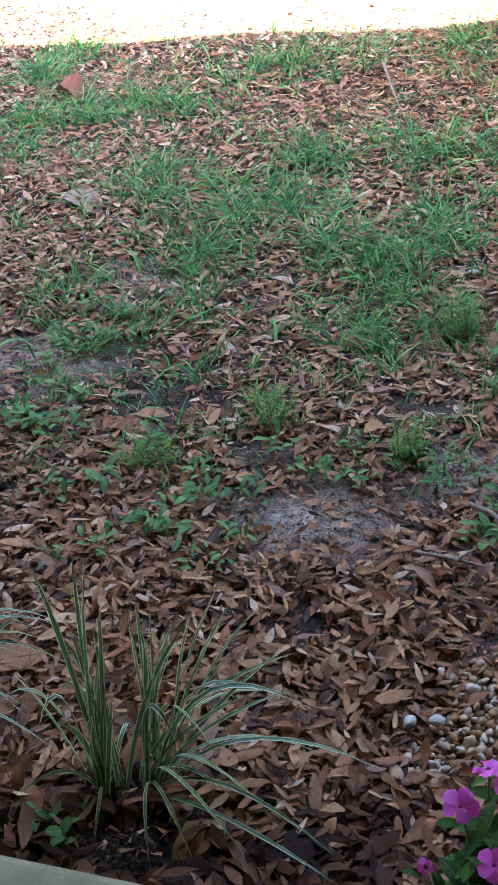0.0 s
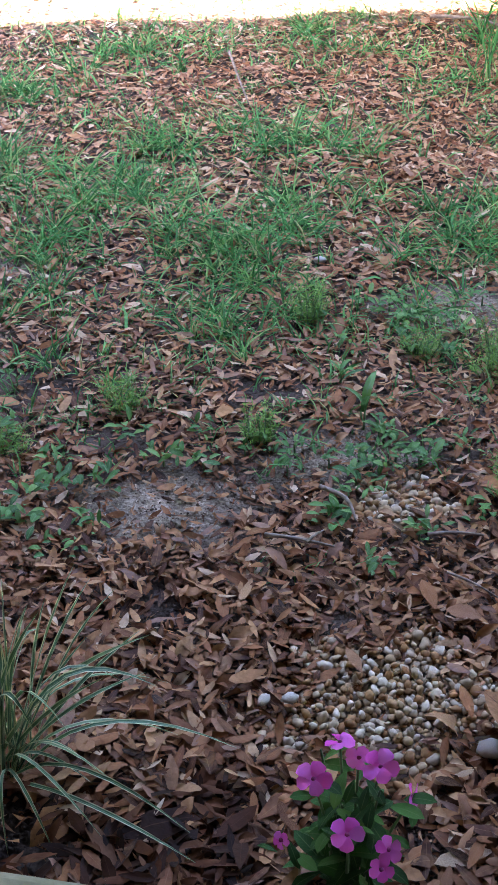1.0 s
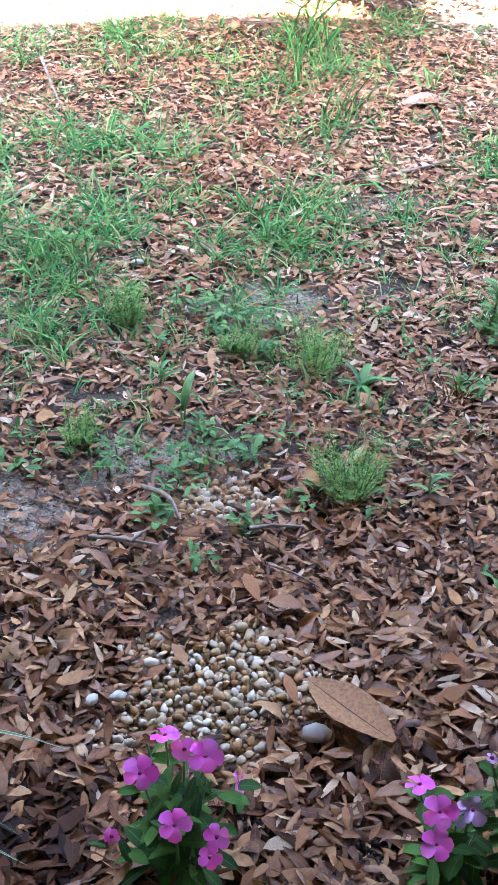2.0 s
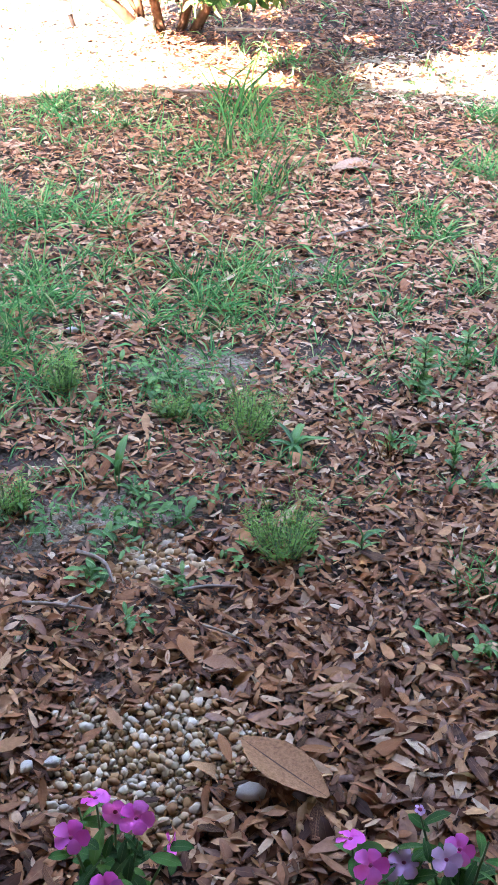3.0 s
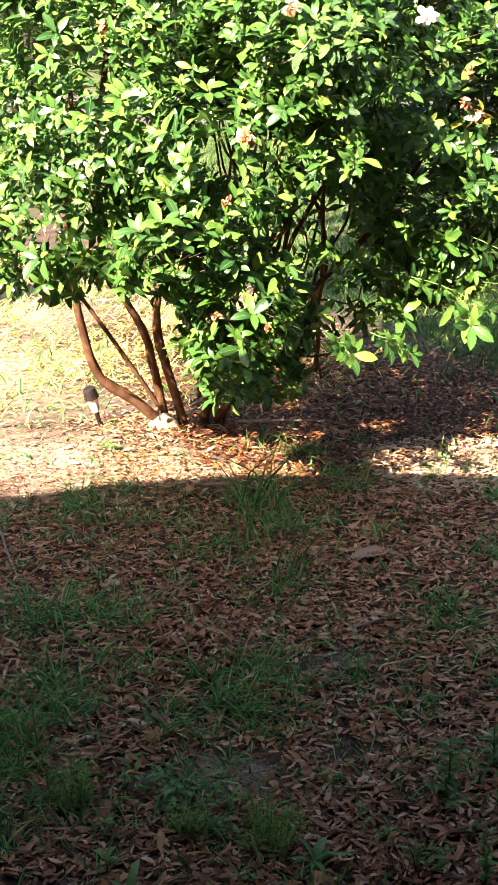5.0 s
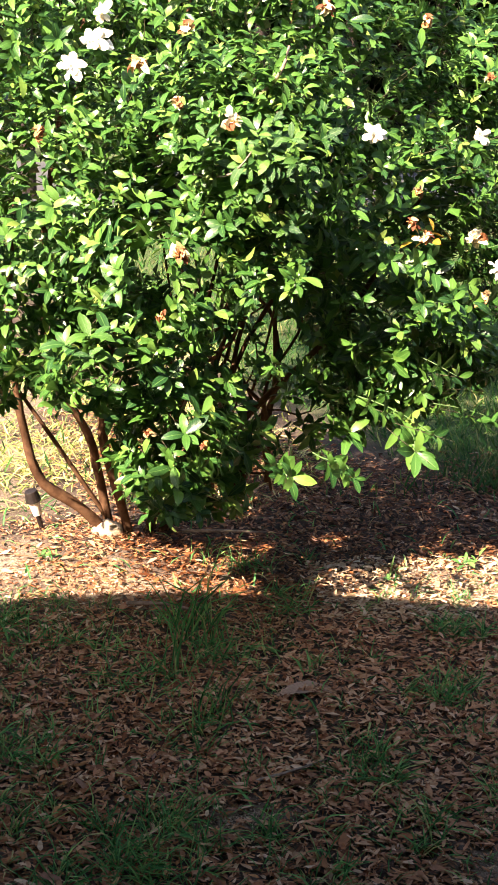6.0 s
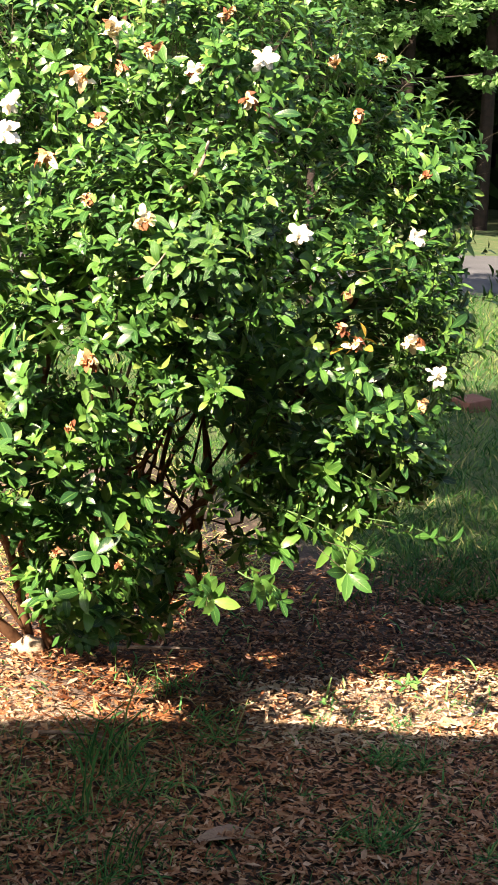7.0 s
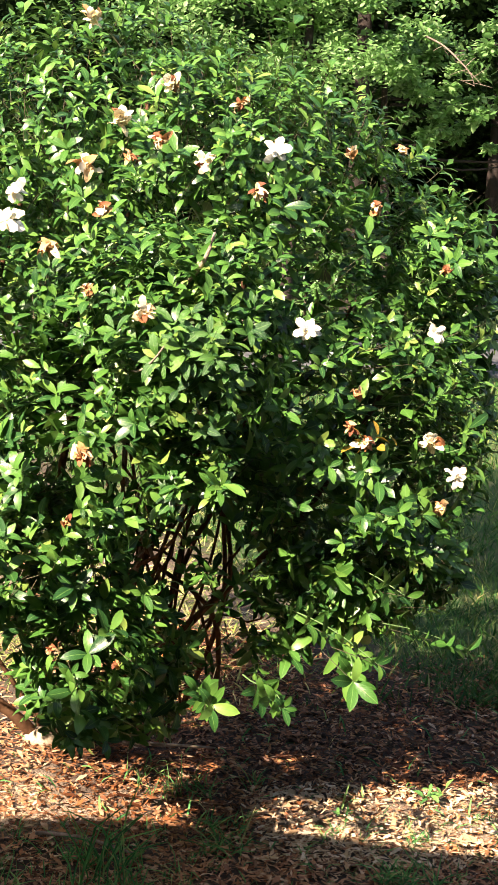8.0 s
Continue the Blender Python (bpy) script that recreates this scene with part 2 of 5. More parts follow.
k = Mat("river_pebble", 0.72)
k.b.inputs["Specular IOR Level"].default_value = 0.25
c = k.ramp(k.chance(), [(0.0, (0.26, 0.13, 0.055)), (0.14, (0.42, 0.21, 0.08)), (0.32, (0.52, 0.33, 0.16)), (0.52, (0.48, 0.355, 0.22)), (0.70, (0.60, 0.46, 0.29)), (0.80, (0.48, 0.40, 0.30)), (0.90, (0.70, 0.59, 0.43)), (1.0, (0.80, 0.71, 0.54))])
c = k.mix(0.5, c, k.ramp(k.noise(120, 5), [(0.35, (0.55, 0.5, 0.46)), (0.65, (1, 1, 1))]), "MULTIPLY")
k.base(c)
k.bump(k.noise(200, 4), 0.2, 0.002)
PEBBLE = k.m

k = Mat("grey_grit", 0.9)
k.base(k.ramp(k.chance(), [(0.0, (0.05, 0.034, 0.022)), (0.5, (0.22, 0.155, 0.105)), (0.9, (0.42, 0.33, 0.25)), (1.0, (0.62, 0.54, 0.44))]))
GRIT = k.m


# ---- meshes ----
def mesh_of(name, verts, quads, mat, uv=None, smooth=True):
    """A mesh from arrays of places, four-sided faces and one uv a vertex."""
    me = bpy.data.meshes.new(name)
    verts, quads = np.asarray(verts, np.float32), np.asarray(quads, np.int32)
    me.vertices.add(len(verts))
    me.vertices.foreach_set("co", verts.ravel())
    me.loops.add(quads.size)
    me.loops.foreach_set("vertex_index", quads.ravel())
    me.polygons.add(len(quads))
    me.polygons.foreach_set("loop_start", np.arange(len(quads), dtype=np.int32) * 4)
    me.polygons.foreach_set("loop_total", np.full(len(quads), 4, np.int32))
    me.polygons.foreach_set("use_smooth", np.full(len(quads), smooth))
    if uv is not None:
        layer = me.uv_layers.new(name="UVMap")
        layer.data.foreach_set("uv", np.asarray(uv, np.float32)[quads.ravel()].ravel())
    me.materials.append(mat)
    me.update(calc_edges=True)
    return me


def part(name, mesh, parent=None, m=None, label=""):
    ob = new(name, mesh)
    if parent:
        ob.parent = parent
    if m is not None:
        ob.matrix_basis = m
    return tagged(ob, label)


def empty(name, m, label, category, group="", kind=""):
    ob = new(name)
    ob.empty_display_size = 0.05
    ob.matrix_basis = m
    return tagged(ob, label, category, group, kind)


def joined(chunks):
    """One set of arrays from several (verts, quads, uv)."""
    vs, qs, us, at = [], [], [], 0
    for v, q, u in chunks:
        vs.append(v), qs.append(q + at), us.append(u)
        at += len(v)
    return np.concatenate(vs), np.concatenate(qs), np.concatenate(us)


def blade(n, width, fold=0.15, curl=0.3, peak=0.45, tip=0.6, base=0.15, twist=0.0, wave=0.0, seed=0):
    """A leaf of length 1 along +x: three rows of points across, folded at the rib and curled along its length."""
    g = np.random.default_rng(seed)
    v = 0.5 - 0.5 * np.cos(np.pi * np.linspace(0, 1, n + 1)) if n < 6 else np.linspace(0, 1, n + 1)
    w = np.where(v < peak, base + (1 - base) * np.sin(np.pi / 2 * v / peak), np.maximum(np.cos(np.pi / 2 * np.clip((v - peak) / (1 - peak), 0, 1)), 0) ** tip)
    w = np.maximum(w, 0.03) * width / 2
    ang = curl * (v - 0.2)
    x = np.concatenate([[0], np.cumsum(np.cos((ang[1:] + ang[:-1]) / 2) * np.diff(v))])
    z = -np.concatenate([[0], np.cumsum(np.sin((ang[1:] + ang[:-1]) / 2) * np.diff(v))])
    rows = []
    for i in range(n + 1):
        tw = twist * v[i]
        for s in (-1, 0, 1):
            lift = abs(s) * fold * w[i] + (wave * g.normal() * w[i] if s else 0)
            y = s * w[i] * np.cos(tw)
            rows.append((x[i], y, z[i] + lift + s * w[i] * np.sin(tw)))
    uv = np.array([((s + 1) / 2, vv) for vv in v for s in (-1, 0, 1)])
    quads = [(3 * i + s, 3 * i + 3 + s, 3 * i + 4 + s, 3 * i + 1 + s) for i in range(n) for s in (0, 1)]
    return np.array(rows), np.array(quads), uv


def chip(width, bend):
    """The simplest leaf: one bent four-sided face of length 1."""
    v = np.array([(0, 0, 0), (0.45, -width / 2, bend), (1, 0, -bend), (0.55, width / 2, bend)])
    return v, np.array([(0, 1, 2, 3)]), np.array([(0.5, 0), (0, 0.5), (0.5, 1), (1, 0.5)])


def turns(yaw, pitch, roll):
    """Rotation matrices for arrays of angles: roll about x, pitch (up) about y, then yaw about z."""
    cy, sy, cp, sp, cr, sr = np.cos(yaw), np.sin(yaw), np.cos(pitch), np.sin(pitch), np.cos(roll), np.sin(roll)
    return np.stack([np.stack([cy * cp, -cy * sp * sr - sy * cr, -cy * sp * cr + sy * sr], -1),
                     np.stack([sy * cp, -sy * sp * sr + cy * cr, -sy * sp * cr - cy * sr], -1),
                     np.stack([sp, cp * sr, cp * cr], -1)], -2)


def scattered(template, places, rots, scales):
    """Many copies of one template in one set of arrays."""
    v, q, u = template
    places, scales = np.asarray(places, float), np.asarray(scales, float)
    if scales.ndim == 1:
        scales = scales[:, None] * np.ones(3)
    out = np.einsum("nij,nkj->nki", rots, v[None] * scales[:, None]) + places[:, None]
    n = len(places)
    quads = (q[None] + (np.arange(n) * len(v))[:, None, None]).reshape(-1, 4)
    return out.reshape(-1, 3), quads, np.tile(u, (n, 1))


def pose_of(place, rot, scale):
    m = Matrix([[*row] for row in rot.tolist()]).to_4x4()
    return Matrix.Translation(place) @ m @ Matrix.Diagonal((*scale, 1))


def tube(points, radii, sides=7, rough=0.0, seed=0):
    """A tapered limb through the points, with rounded bends."""
    g = np.random.default_rng(seed)
    p, r = np.array(points, float), np.array(radii, float)
    t, tt = np.linspace(0, 1, len(p)), np.linspace(0, 1, 3 * (len(p) - 1) + 1)
    p = np.stack([np.interp(tt, t, p[:, i]) for i in range(3)], 1)
    r = np.interp(tt, t, r)
    for _ in range(2):
        p[1:-1] = (p[:-2] + 2 * p[1:-1] + p[2:]) / 4
    d = np.gradient(p, axis=0)
    d /= np.linalg.norm(d, axis=1)[:, None] + 1e-9
    a = np.cross(d, [0.31, 0.2, 0.93])
    a /= np.linalg.norm(a, axis=1)[:, None] + 1e-9
    b = np.cross(d, a)
    ang = np.arange(sides) * 2 * np.pi / sides
    rr = r[:, None] * (1 + rough * g.normal(size=(len(p), sides)))
    v = p[:, None] + rr[..., None] * (np.cos(ang)[None, :, None] * a[:, None] + np.sin(ang)[None, :, None] * b[:, None])
    quads = [(i * sides + j, i * sides + (j + 1) % sides, (i + 1) * sides + (j + 1) % sides, (i + 1) * sides + j) for i in range(len(p) - 1) for j in range(sides)]
    uv = np.array([(j / sides, i / len(p)) for i in range(len(p)) for j in range(sides)])
    # closed tip
    n = len(p) * sides
    v = np.concatenate([v.reshape(-1, 3), p[-1:] + d[-1:] * r[-1]])
    uv = np.concatenate([uv, [[0.5, 1.0]]])
    top = (len(p) - 1) * sides
    quads += [(top + j, top + (j + 1) % sides, top + (j + 2) % sides, n) for j in range(0, sides - 1, 2)]
    return v, np.array(quads), uv


def lump(seed, rings=5, sides=8, uneven=0.12):
    """A rounded stone of radius 1."""
    g = np.random.default_rng(seed)
    bend = g.normal(size=(4, 3))
    v, uv = [], []
    for i in range(rings + 1):
        th = np.pi * (0.04 + 0.92 * i / rings)
        for j in range(sides):
            ph = 2 * np.pi * j / sides
            d = np.array([np.sin(th) * np.cos(ph), np.sin(th) * np.sin(ph), np.cos(th)])
            v.append(d * (1 + uneven * sum(np.sin(2.2 * d @ bb + i0) for i0, bb in enumerate(bend)) / 2))
            uv.append((j / sides, i / rings))
    q = [(i * sides + j, (i + 1) * sides + j, (i + 1) * sides + (j + 1) % sides, i * sides + (j + 1) % sides) for i in range(rings) for j in range(sides)]
    q += [(0, 1, 2, 3), (0, 3, 4, 5), (0, 5, 6, 7)] if sides == 8 else []
    e = rings * sides
    q += [(e, e + 3, e + 2, e + 1), (e, e + 5, e + 4, e + 3), (e, e + 7, e + 6, e + 5)] if sides == 8 else []
    return np.array(v), np.array(q), np.array(uv)


def box(x0, x1, y0, y1, z0, z1, bevel=0.0):
    bm = bmesh.new()
    bmesh.ops.create_cube(bm, size=1)
    for v in bm.verts:
        v.co = Vector(((x0 + x1) / 2 + v.co.x * (x1 - x0), (y0 + y1) / 2 + v.co.y * (y1 - y0), (z0 + z1) / 2 + v.co.z * (z1 - z0)))
    if bevel:
        bmesh.ops.bevel(bm, geom=bm.edges[:], offset=bevel, segments=2, affect="EDGES", profile=0.6)
    return bm


def mesh_from(name, bm, mat):
    me = bpy.data.meshes.new(name)
    bm.to_mesh(me)
    bm.free()
    me.materials.append(mat)
    return me


# ---- the yard's ground ----
# Sandy spots; the last puts the right sun patch's brightness into pale soil.
SANDY_AND_LIT = [(-0.02, 1.885, 0.20, 0.135), (-0.60, 2.40, 0.24, 0.15), (0.56, 2.52, 0.19, 0.11), (0.28, 2.02, 0.20, 0.10), (-0.58, 3.66, 0.12, 0.09),
         (0.90, 2.95, 0.12, 0.06), (-0.45, 2.75, 0.15, 0.09), (1.45, 2.70, 0.15, 0.10), (0.05, 5.9, 0.65, 0.75), (0.30, 7.2, 0.7, 0.9), (-0.5, 5.6, 0.6, 0.6), (1.25, 6.6, 0.45, 0.7), (0.3, 4.6, 0.45, 0.36), (0.74, 4.40, 0.4, 0.3), (-0.25, 4.75, 0.8, 0.5), (-0.5, 5.3, 1.0, 0.7), (1.84, 4.28, 0.42, 0.2)]
DARK_SOIL = [(0.12, 1.075, 0.09, 0.06), (0.22, 1.10, 0.10, 0.08), (0.56, 1.03, 0.12, 0.05), (0.315, 1.20, 0.065, 0.075), (0.46, 1.12, 0.05, 0.05), (-0.25, 1.24, 0.09, 0.05)]
CRUMBLY = [(-0.33, 2.27, 0.27, 0.16), (-0.10, 2.06, 0.13, 0.07), (-0.24, 1.20, 0.24, 0.08), (-0.02, 1.62, 0.10, 0.05), (0.18, 2.2, 0.14, 0.06), (0.85, 2.55, 0.15, 0.07)]
STONY = [(0.30, 1.435, 0.185, 0.135), (0.37, 1.885, 0.10, 0.065)]


def inside(spots, x, y):
    """How far places lie inside soft oval spots: 1 in the middle, 0 outside."""
    d = np.zeros_like(x)
    for a, b, rx, ry in spots:
        wob = 1 + 0.22 * np.sin(5 * np.arctan2(y - b, x - a) + 9 * a) + 0.12 * np.sin(11 * np.arctan2(y - b, x - a) + 5 * b)
        d = np.maximum(d, 1.25 - 1.25 * np.sqrt(((x - a) / rx) ** 2 + ((y - b) / ry) ** 2) / wob)
    return np.clip(d, 0, 1)


def height(x, y):
    near = np.exp(-((np.hypot(x - 0.6, y - 3) / 9) ** 2))
    return near * (0.008 * np.sin(3.1 * x + 1.3) * np.cos(2.7 * y) + 0.006 * np.sin(7.3 * x - 2.1 * y) + 0.004 * np.cos(11 * y + 5 * x))


def lines(low, high, step, far):
    return np.array([*[low - v for v in far[::-1]], *np.arange(low, high, step), *[high + v for v in far]])


FAR = [0.3, 0.8, 1.6, 3, 5, 8, 13, 20, 35, 60, 120, 300, 700]
gx, gy = lines(-1.8, 3.4, 0.035, FAR), lines(0.6, 6.6, 0.035, FAR)
X, Y = np.meshgrid(gx, gy)
Z = height(X, Y)
nx, ny = len(gx), len(gy)
ij = (np.arange(ny - 1)[:, None] * nx + np.arange(nx - 1)[None]).ravel()
me = mesh_of("ground", np.stack([X, Y, Z], -1).reshape(-1, 3), np.stack([ij, ij + 1, ij + nx + 1, ij + nx], -1), SOIL)
me.attributes.new("sand", "FLOAT", "POINT").data.foreach_set("value", np.maximum(inside(SANDY_AND_LIT, X, Y), np.clip(1.6 * inside(STONY, X, Y), 0, 1)).ravel().astype(np.float32))
lawn = np.clip((Y - 5.0 - 0.35 * np.sin(1.7 * X) - np.clip(2.3 - X, 0, 2.4) * 2.6) / 1.2, 0, 1)
me.attributes.new("green", "FLOAT", "POINT").data.foreach_set("value", lawn.ravel().astype(np.float32))
tagged(new("ground", me), "brown yard soil with grey sandy patches under leaf litter", "ground", kind="structure")

road = mesh_from("road", box(-120, 160, 16.6, 23.0, -0.2, 0.035), ASPHALT)
tagged(new("road", road), "grey asphalt street beyond the lawn", "road", kind="structure")

# House behind and above the camera, whose roof shades the near yard.
slab = new("pavement", mesh_from("pavement", box(-4.2, 0.32, -1.5, 1.0, -0.1, 0.10, 0.012), CONCRETE))
slab.matrix_basis = pose(0, 0.037, 0, 0, 0, -12)
tagged(slab, "worn grey concrete porch slab edge beside the planting bed", "pavement", kind="structure")
tagged(new("wall_south", mesh_from("wall_south", box(-12, 12, -1.9, -1.62, 0, 2.1), SIDING)), "pale painted house wall", "wall", kind="structure")
bm = bmesh.new()
edge = [(-13, -8), (-13, 2.23), (-2.9, 2.25), (-1.4, 2.35), (-0.75, 2.21), (-0.3, 2.07), (12, 2.0), (12, -8)]
face = bm.faces.new([bm.verts.new((x, y, 2.1)) for x, y in edge])
for v in [e for e in bmesh.ops.extrude_face_region(bm, geom=[face])["geom"] if isinstance(e, bmesh.types.BMVert)]:
    v.co.z += 0.2
tagged(new("roof", mesh_from("roof", bm, SHINGLE)), "dark shingled house roof with a deep overhang", "roof", kind="structure")


# ---- plants of the yard ----
def yard_places(count, seed, y0=0.95, y1=6.4):
    """Places spread over the strip of yard that is seen."""
    g = np.random.default_rng(seed)
    y = y0 + (y1 - y0) * g.random(count * 2)
    lo, hi = -0.52 - 0.20 * y, 0.55 + 0.44 * y
    keep = g.random(count * 2) < (hi - lo) / (1.07 + 0.64 * y1)
    y, lo, hi = y[keep], lo[keep], hi[keep]
    return lo + (hi - lo) * g.random(len(y)), y


LUSH = [(-0.46, 2.50, 0.10), (-0.34, 2.86, 0.13), (-0.58, 2.72, 0.10), (-0.81, 3.53, 0.20), (-0.64, 3.61, 0.16), (-0.41, 3.62, 0.12), (-0.45, 3.16, 0.16), (-0.24, 3.19, 0.18), (-0.06, 3.97, 0.14), (-0.24, 3.94, 0.10), (-0.05, 3.31, 0.16),
        (0.04, 2.77, 0.18), (0.13, 2.65, 0.14), (-0.15, 2.89, 0.15), (0.06, 2.45, 0.14), (0.11, 2.34, 0.10), (-0.26, 2.71, 0.09), (-0.30, 2.57, 0.07), (0.28, 3.01, 0.12),
        (0.28, 2.46, 0.06), (0.24, 3.39, 0.14), (-0.89, 3.94, 0.14), (-0.83, 4.17, 0.12), (-1.0, 3.3, 0.2), (-0.1, 3.05, 0.12), (0.42, 3.28, 0.12)]
LUSH_B = [(0.27, 3.26, 0.12), (0.24, 2.86, 0.15), (0.60, 2.92, 0.16), (0.74, 2.93, 0.12), (0.66, 2.74, 0.15), (0.48, 2.79, 0.12), (0.97, 2.86, 0.09), (1.25, 3.15, 0.12),
          (1.55, 3.50, 0.11), (0.77, 3.65, 0.11), (0.87, 3.36, 0.09), (1.29, 2.79, 0.11), (1.08, 3.79, 0.14), (0.40, 4.13, 0.10), (0.64, 3.90, 0.09), (1.24, 4.15, 0.12),
          (1.13, 2.48, 0.08), (1.05, 2.71, 0.08), (0.34, 4.09, 0.12), (1.24, 4.55, 0.10), (1.75, 3.9, 0.12), (1.6, 2.9, 0.14), (0.95, 4.05, 0.10), (0.52, 2.5, 0.1), (1.9, 3.3, 0.15)]
g = np.random.default_rng(3)


def grass_tufts(spots, per, seed):
    """Blades in tufts over round spots: places, rotations and sizes."""
    g = np.random.default_rng(seed)
    p, rot, sc = [], [], []
    for a, b, r in spots:
        for _ in range(max(3, int(per * r * r * 100))):
            cx, cy = a + g.normal() * r * 0.52, b + g.normal() * r * 0.52
            for _ in range(g.integers(5, 17)):
                p.append((cx + g.normal() * 0.012, cy + g.normal() * 0.012, height(np.array(cx), np.array(cy)) - 0.004))
                rot.append((g.random() * 2 * np.pi, 0.45 + 0.75 * g.random(), g.normal() * 0.5))
                ln = 0.055 + 0.085 * g.random() ** 1.3
                sc.append((ln, 0.040 + 0.02 * g.random(), ln))
    rot = np.array(rot)
    return np.array(p), turns(rot[:, 0], rot[:, 1], rot[:, 2]), np.array(sc)


BLADES = [blade(4, 0.075, 0.5, c, 0.2, 0.7, 0.7, tw, seed=i) for i, (c, tw) in enumerate([(1.0, 0.3), (1.6, -0.4), (0.5, 0.2), (2.0, 0.6)])]
chunks = []
for n, (spots, per, seed) in enumerate([(LUSH, 6.4, 11), (LUSH_B, 5.8, 12)]):
    p, r, s = grass_tufts(spots, per, seed)
    for i in range(4):
        chunks.append(scattered(BLADES[i], p[i::4], r[i::4], s[i::4]))
# stray blades through the litter
x, y = yard_places(600, 21, 2.3, 5.2)
n = len(x)
chunks.append(scattered(BLADES[1], np.stack([x, y, height(x, y)], 1), turns(g.random(n) * 6.28, 0.4 + 0.8 * g.random(n), g.normal(size=n) * 0.4), 0.04 + 0.06 * g.random(n)))
# short sprouts between the larger tufts
x, y = yard_places(1300, 23, 1.95, 4.3)
keep = (x < 0.65) | (g.random(len(x)) < 0.5)
x, y = x[keep], y[keep]
k_ = g.integers(4, 12, len(x))
x, y = np.repeat(x, k_) + g.normal(size=k_.sum()) * 0.009, np.repeat(y, k_) + g.normal(size=k_.sum()) * 0.009
n = len(x)
SPROUT = [blade(2, 0.062, 0.5, c, 0.25, 0.7, 0.7, 0.2, seed=90 + i) for i, c in enumerate((0.6, 1.3))]
rot, size = turns(g.random(n) * 6.28, 0.5 + 0.8 * g.random(n), g.normal(size=n) * 0.4), 0.025 + 0.05 * g.random(n) ** 1.5
for i in range(2):
    chunks.append(scattered(SPROUT[i], np.stack([x, y, height(x, y)], 1)[i::2], rot[i::2], size[i::2]))
v, q, u = joined(chunks)
tagged(new("grass", mesh_of("grass", v, q, GRASS, u)), "thin patches of green grass growing through dry leaves", "grass", kind="stuff")

# the lawn beyond the bush
g = np.random.default_rng(5)
n = 52000
yy = 5.2 + 12.0 * g.random(n) ** 2.1
lo, hi = -0.2 + 0.0 * yy, 0.9 + 0.42 * yy
xx = lo + (hi - lo) * g.random(n)
keep = (g.random(n) < np.clip((yy - 5.1 - 0.3 * np.sin(1.7 * xx) - np.clip(2.3 - xx, 0, 2.4) * 2.6) / 0.8, 0.04, 1)) & (yy < 16.5)
xx, yy = xx[keep], yy[keep]
n = len(xx)
chunks = []
short = [blade(k_, 0.09, 0.4, c, 0.3, 0.7, 0.7, 0.3, seed=i) for i, (c, k_) in enumerate([(0.8, 2), (1.2, 1), (0.4, 1)])]
rot, size = turns(g.random(n) * 6.28, 0.5 + 0.8 * g.random(n), g.normal(size=n) * 0.5), (0.045 + 0.055 * g.random(n)) * (0.75 + 0.06 * yy)
for i in range(3):
    chunks.append(scattered(short[i], np.stack([xx, yy, height(xx, yy)], 1)[i::3], rot[i::3], size[i::3]))
v, q, u = joined(chunks)
tagged(new("lawn", mesh_of("lawn", v, q, LAWN, u)), "uneven green lawn behind the flowering bush", "grass", kind="stuff")


# thin dry grass on the sandy ground behind and beside the bush
g = np.random.default_rng(8)
x, y = -1.1 + 2.9 * g.random(22000), 5.0 + 3.6 * g.random(22000)
keep = g.random(22000) < np.clip((y - 4.9) * 1.2, 0, 1) * np.clip((2.5 - x - 0.1 * y) * 2, 0, 1) * (0.55 + 0.45 * np.sin(5 * x + 2) * np.sin(4 * y))
x, y = x[keep], y[keep]
n = len(x)
v, q, u = scattered(short[0], np.stack([x, y, height(x, y)], 1), turns(g.random(n) * 6.28, 0.15 + 0.8 * g.random(n), g.normal(size=n) * 0.5), 0.04 + 0.06 * g.random(n))
tagged(new("dry_grass", mesh_of("dry_grass", v, q, STRAW, u)), "thin pale yellow-green dry grass beside the bush", "grass", kind="stuff")


# ---- leaf litter ----
OAKISH = [blade(4, w, f, c, 0.57, 0.55, 0.12, t, 0.14, seed=40 + i) for i, (w, f, c, t) in enumerate([(0.36, 0.12, 0.25, 0.1), (0.31, -0.2, -0.3, -0.2), (0.42, 0.06, 0.5, 0.3), (0.29, 0.3, 0.1, 0.1),
          (0.37, -0.1, -0.5, 0.2), (0.47, 0.5, 1.3, -0.7), (0.34, 0.4, 1.9, 0.8)])]
g = np.random.default_rng(9)
x, y = yard_places(230000, 31, 0.98, 7.4)
n = len(x)
bare = np.clip(inside(SANDY_AND_LIT, x, y) * 1.9, 0, 0.90) * np.where((y > 4) & (y < 5.1), np.where(x < 1.3, 0.5, 0.62), 1.0) + inside(STONY, x, y) * 2.0 + inside(DARK_SOIL, x, y) * 0.95 + inside(CRUMBLY, x, y) * 0.95
lush = np.zeros(n)
for a, b, r in LUSH + LUSH_B:
    lush = np.maximum(lush, np.exp(-((x - a) ** 2 + (y - b) ** 2) / (r * r * 0.7)))
patchy = 0.5 + 0.25 * np.sin(4.3 * x + 1.7 * y) + 0.25 * np.sin(3.1 * y - 5.9 * x + 2)
dens = np.where(y < 1.75, 1.0, 0.72 + 0.28 * patchy) * (1 - 0.40 * lush) * np.clip(1.15 - np.maximum(0, y - 5.0 - np.clip(1.9 - x, 0, 1.6) * 1.4) * 1.3, 0, 1)
dens = dens * np.where(y > 4.25, np.clip((x - 0.25) / 0.45, 0.16, 1), 1.0)
dens = dens * (1 - np.clip(bare, 0, 1)) * np.where((y > 5.05) & (x < 0.95 + 0.12 * (y - 5)), 0.3, 1.0)
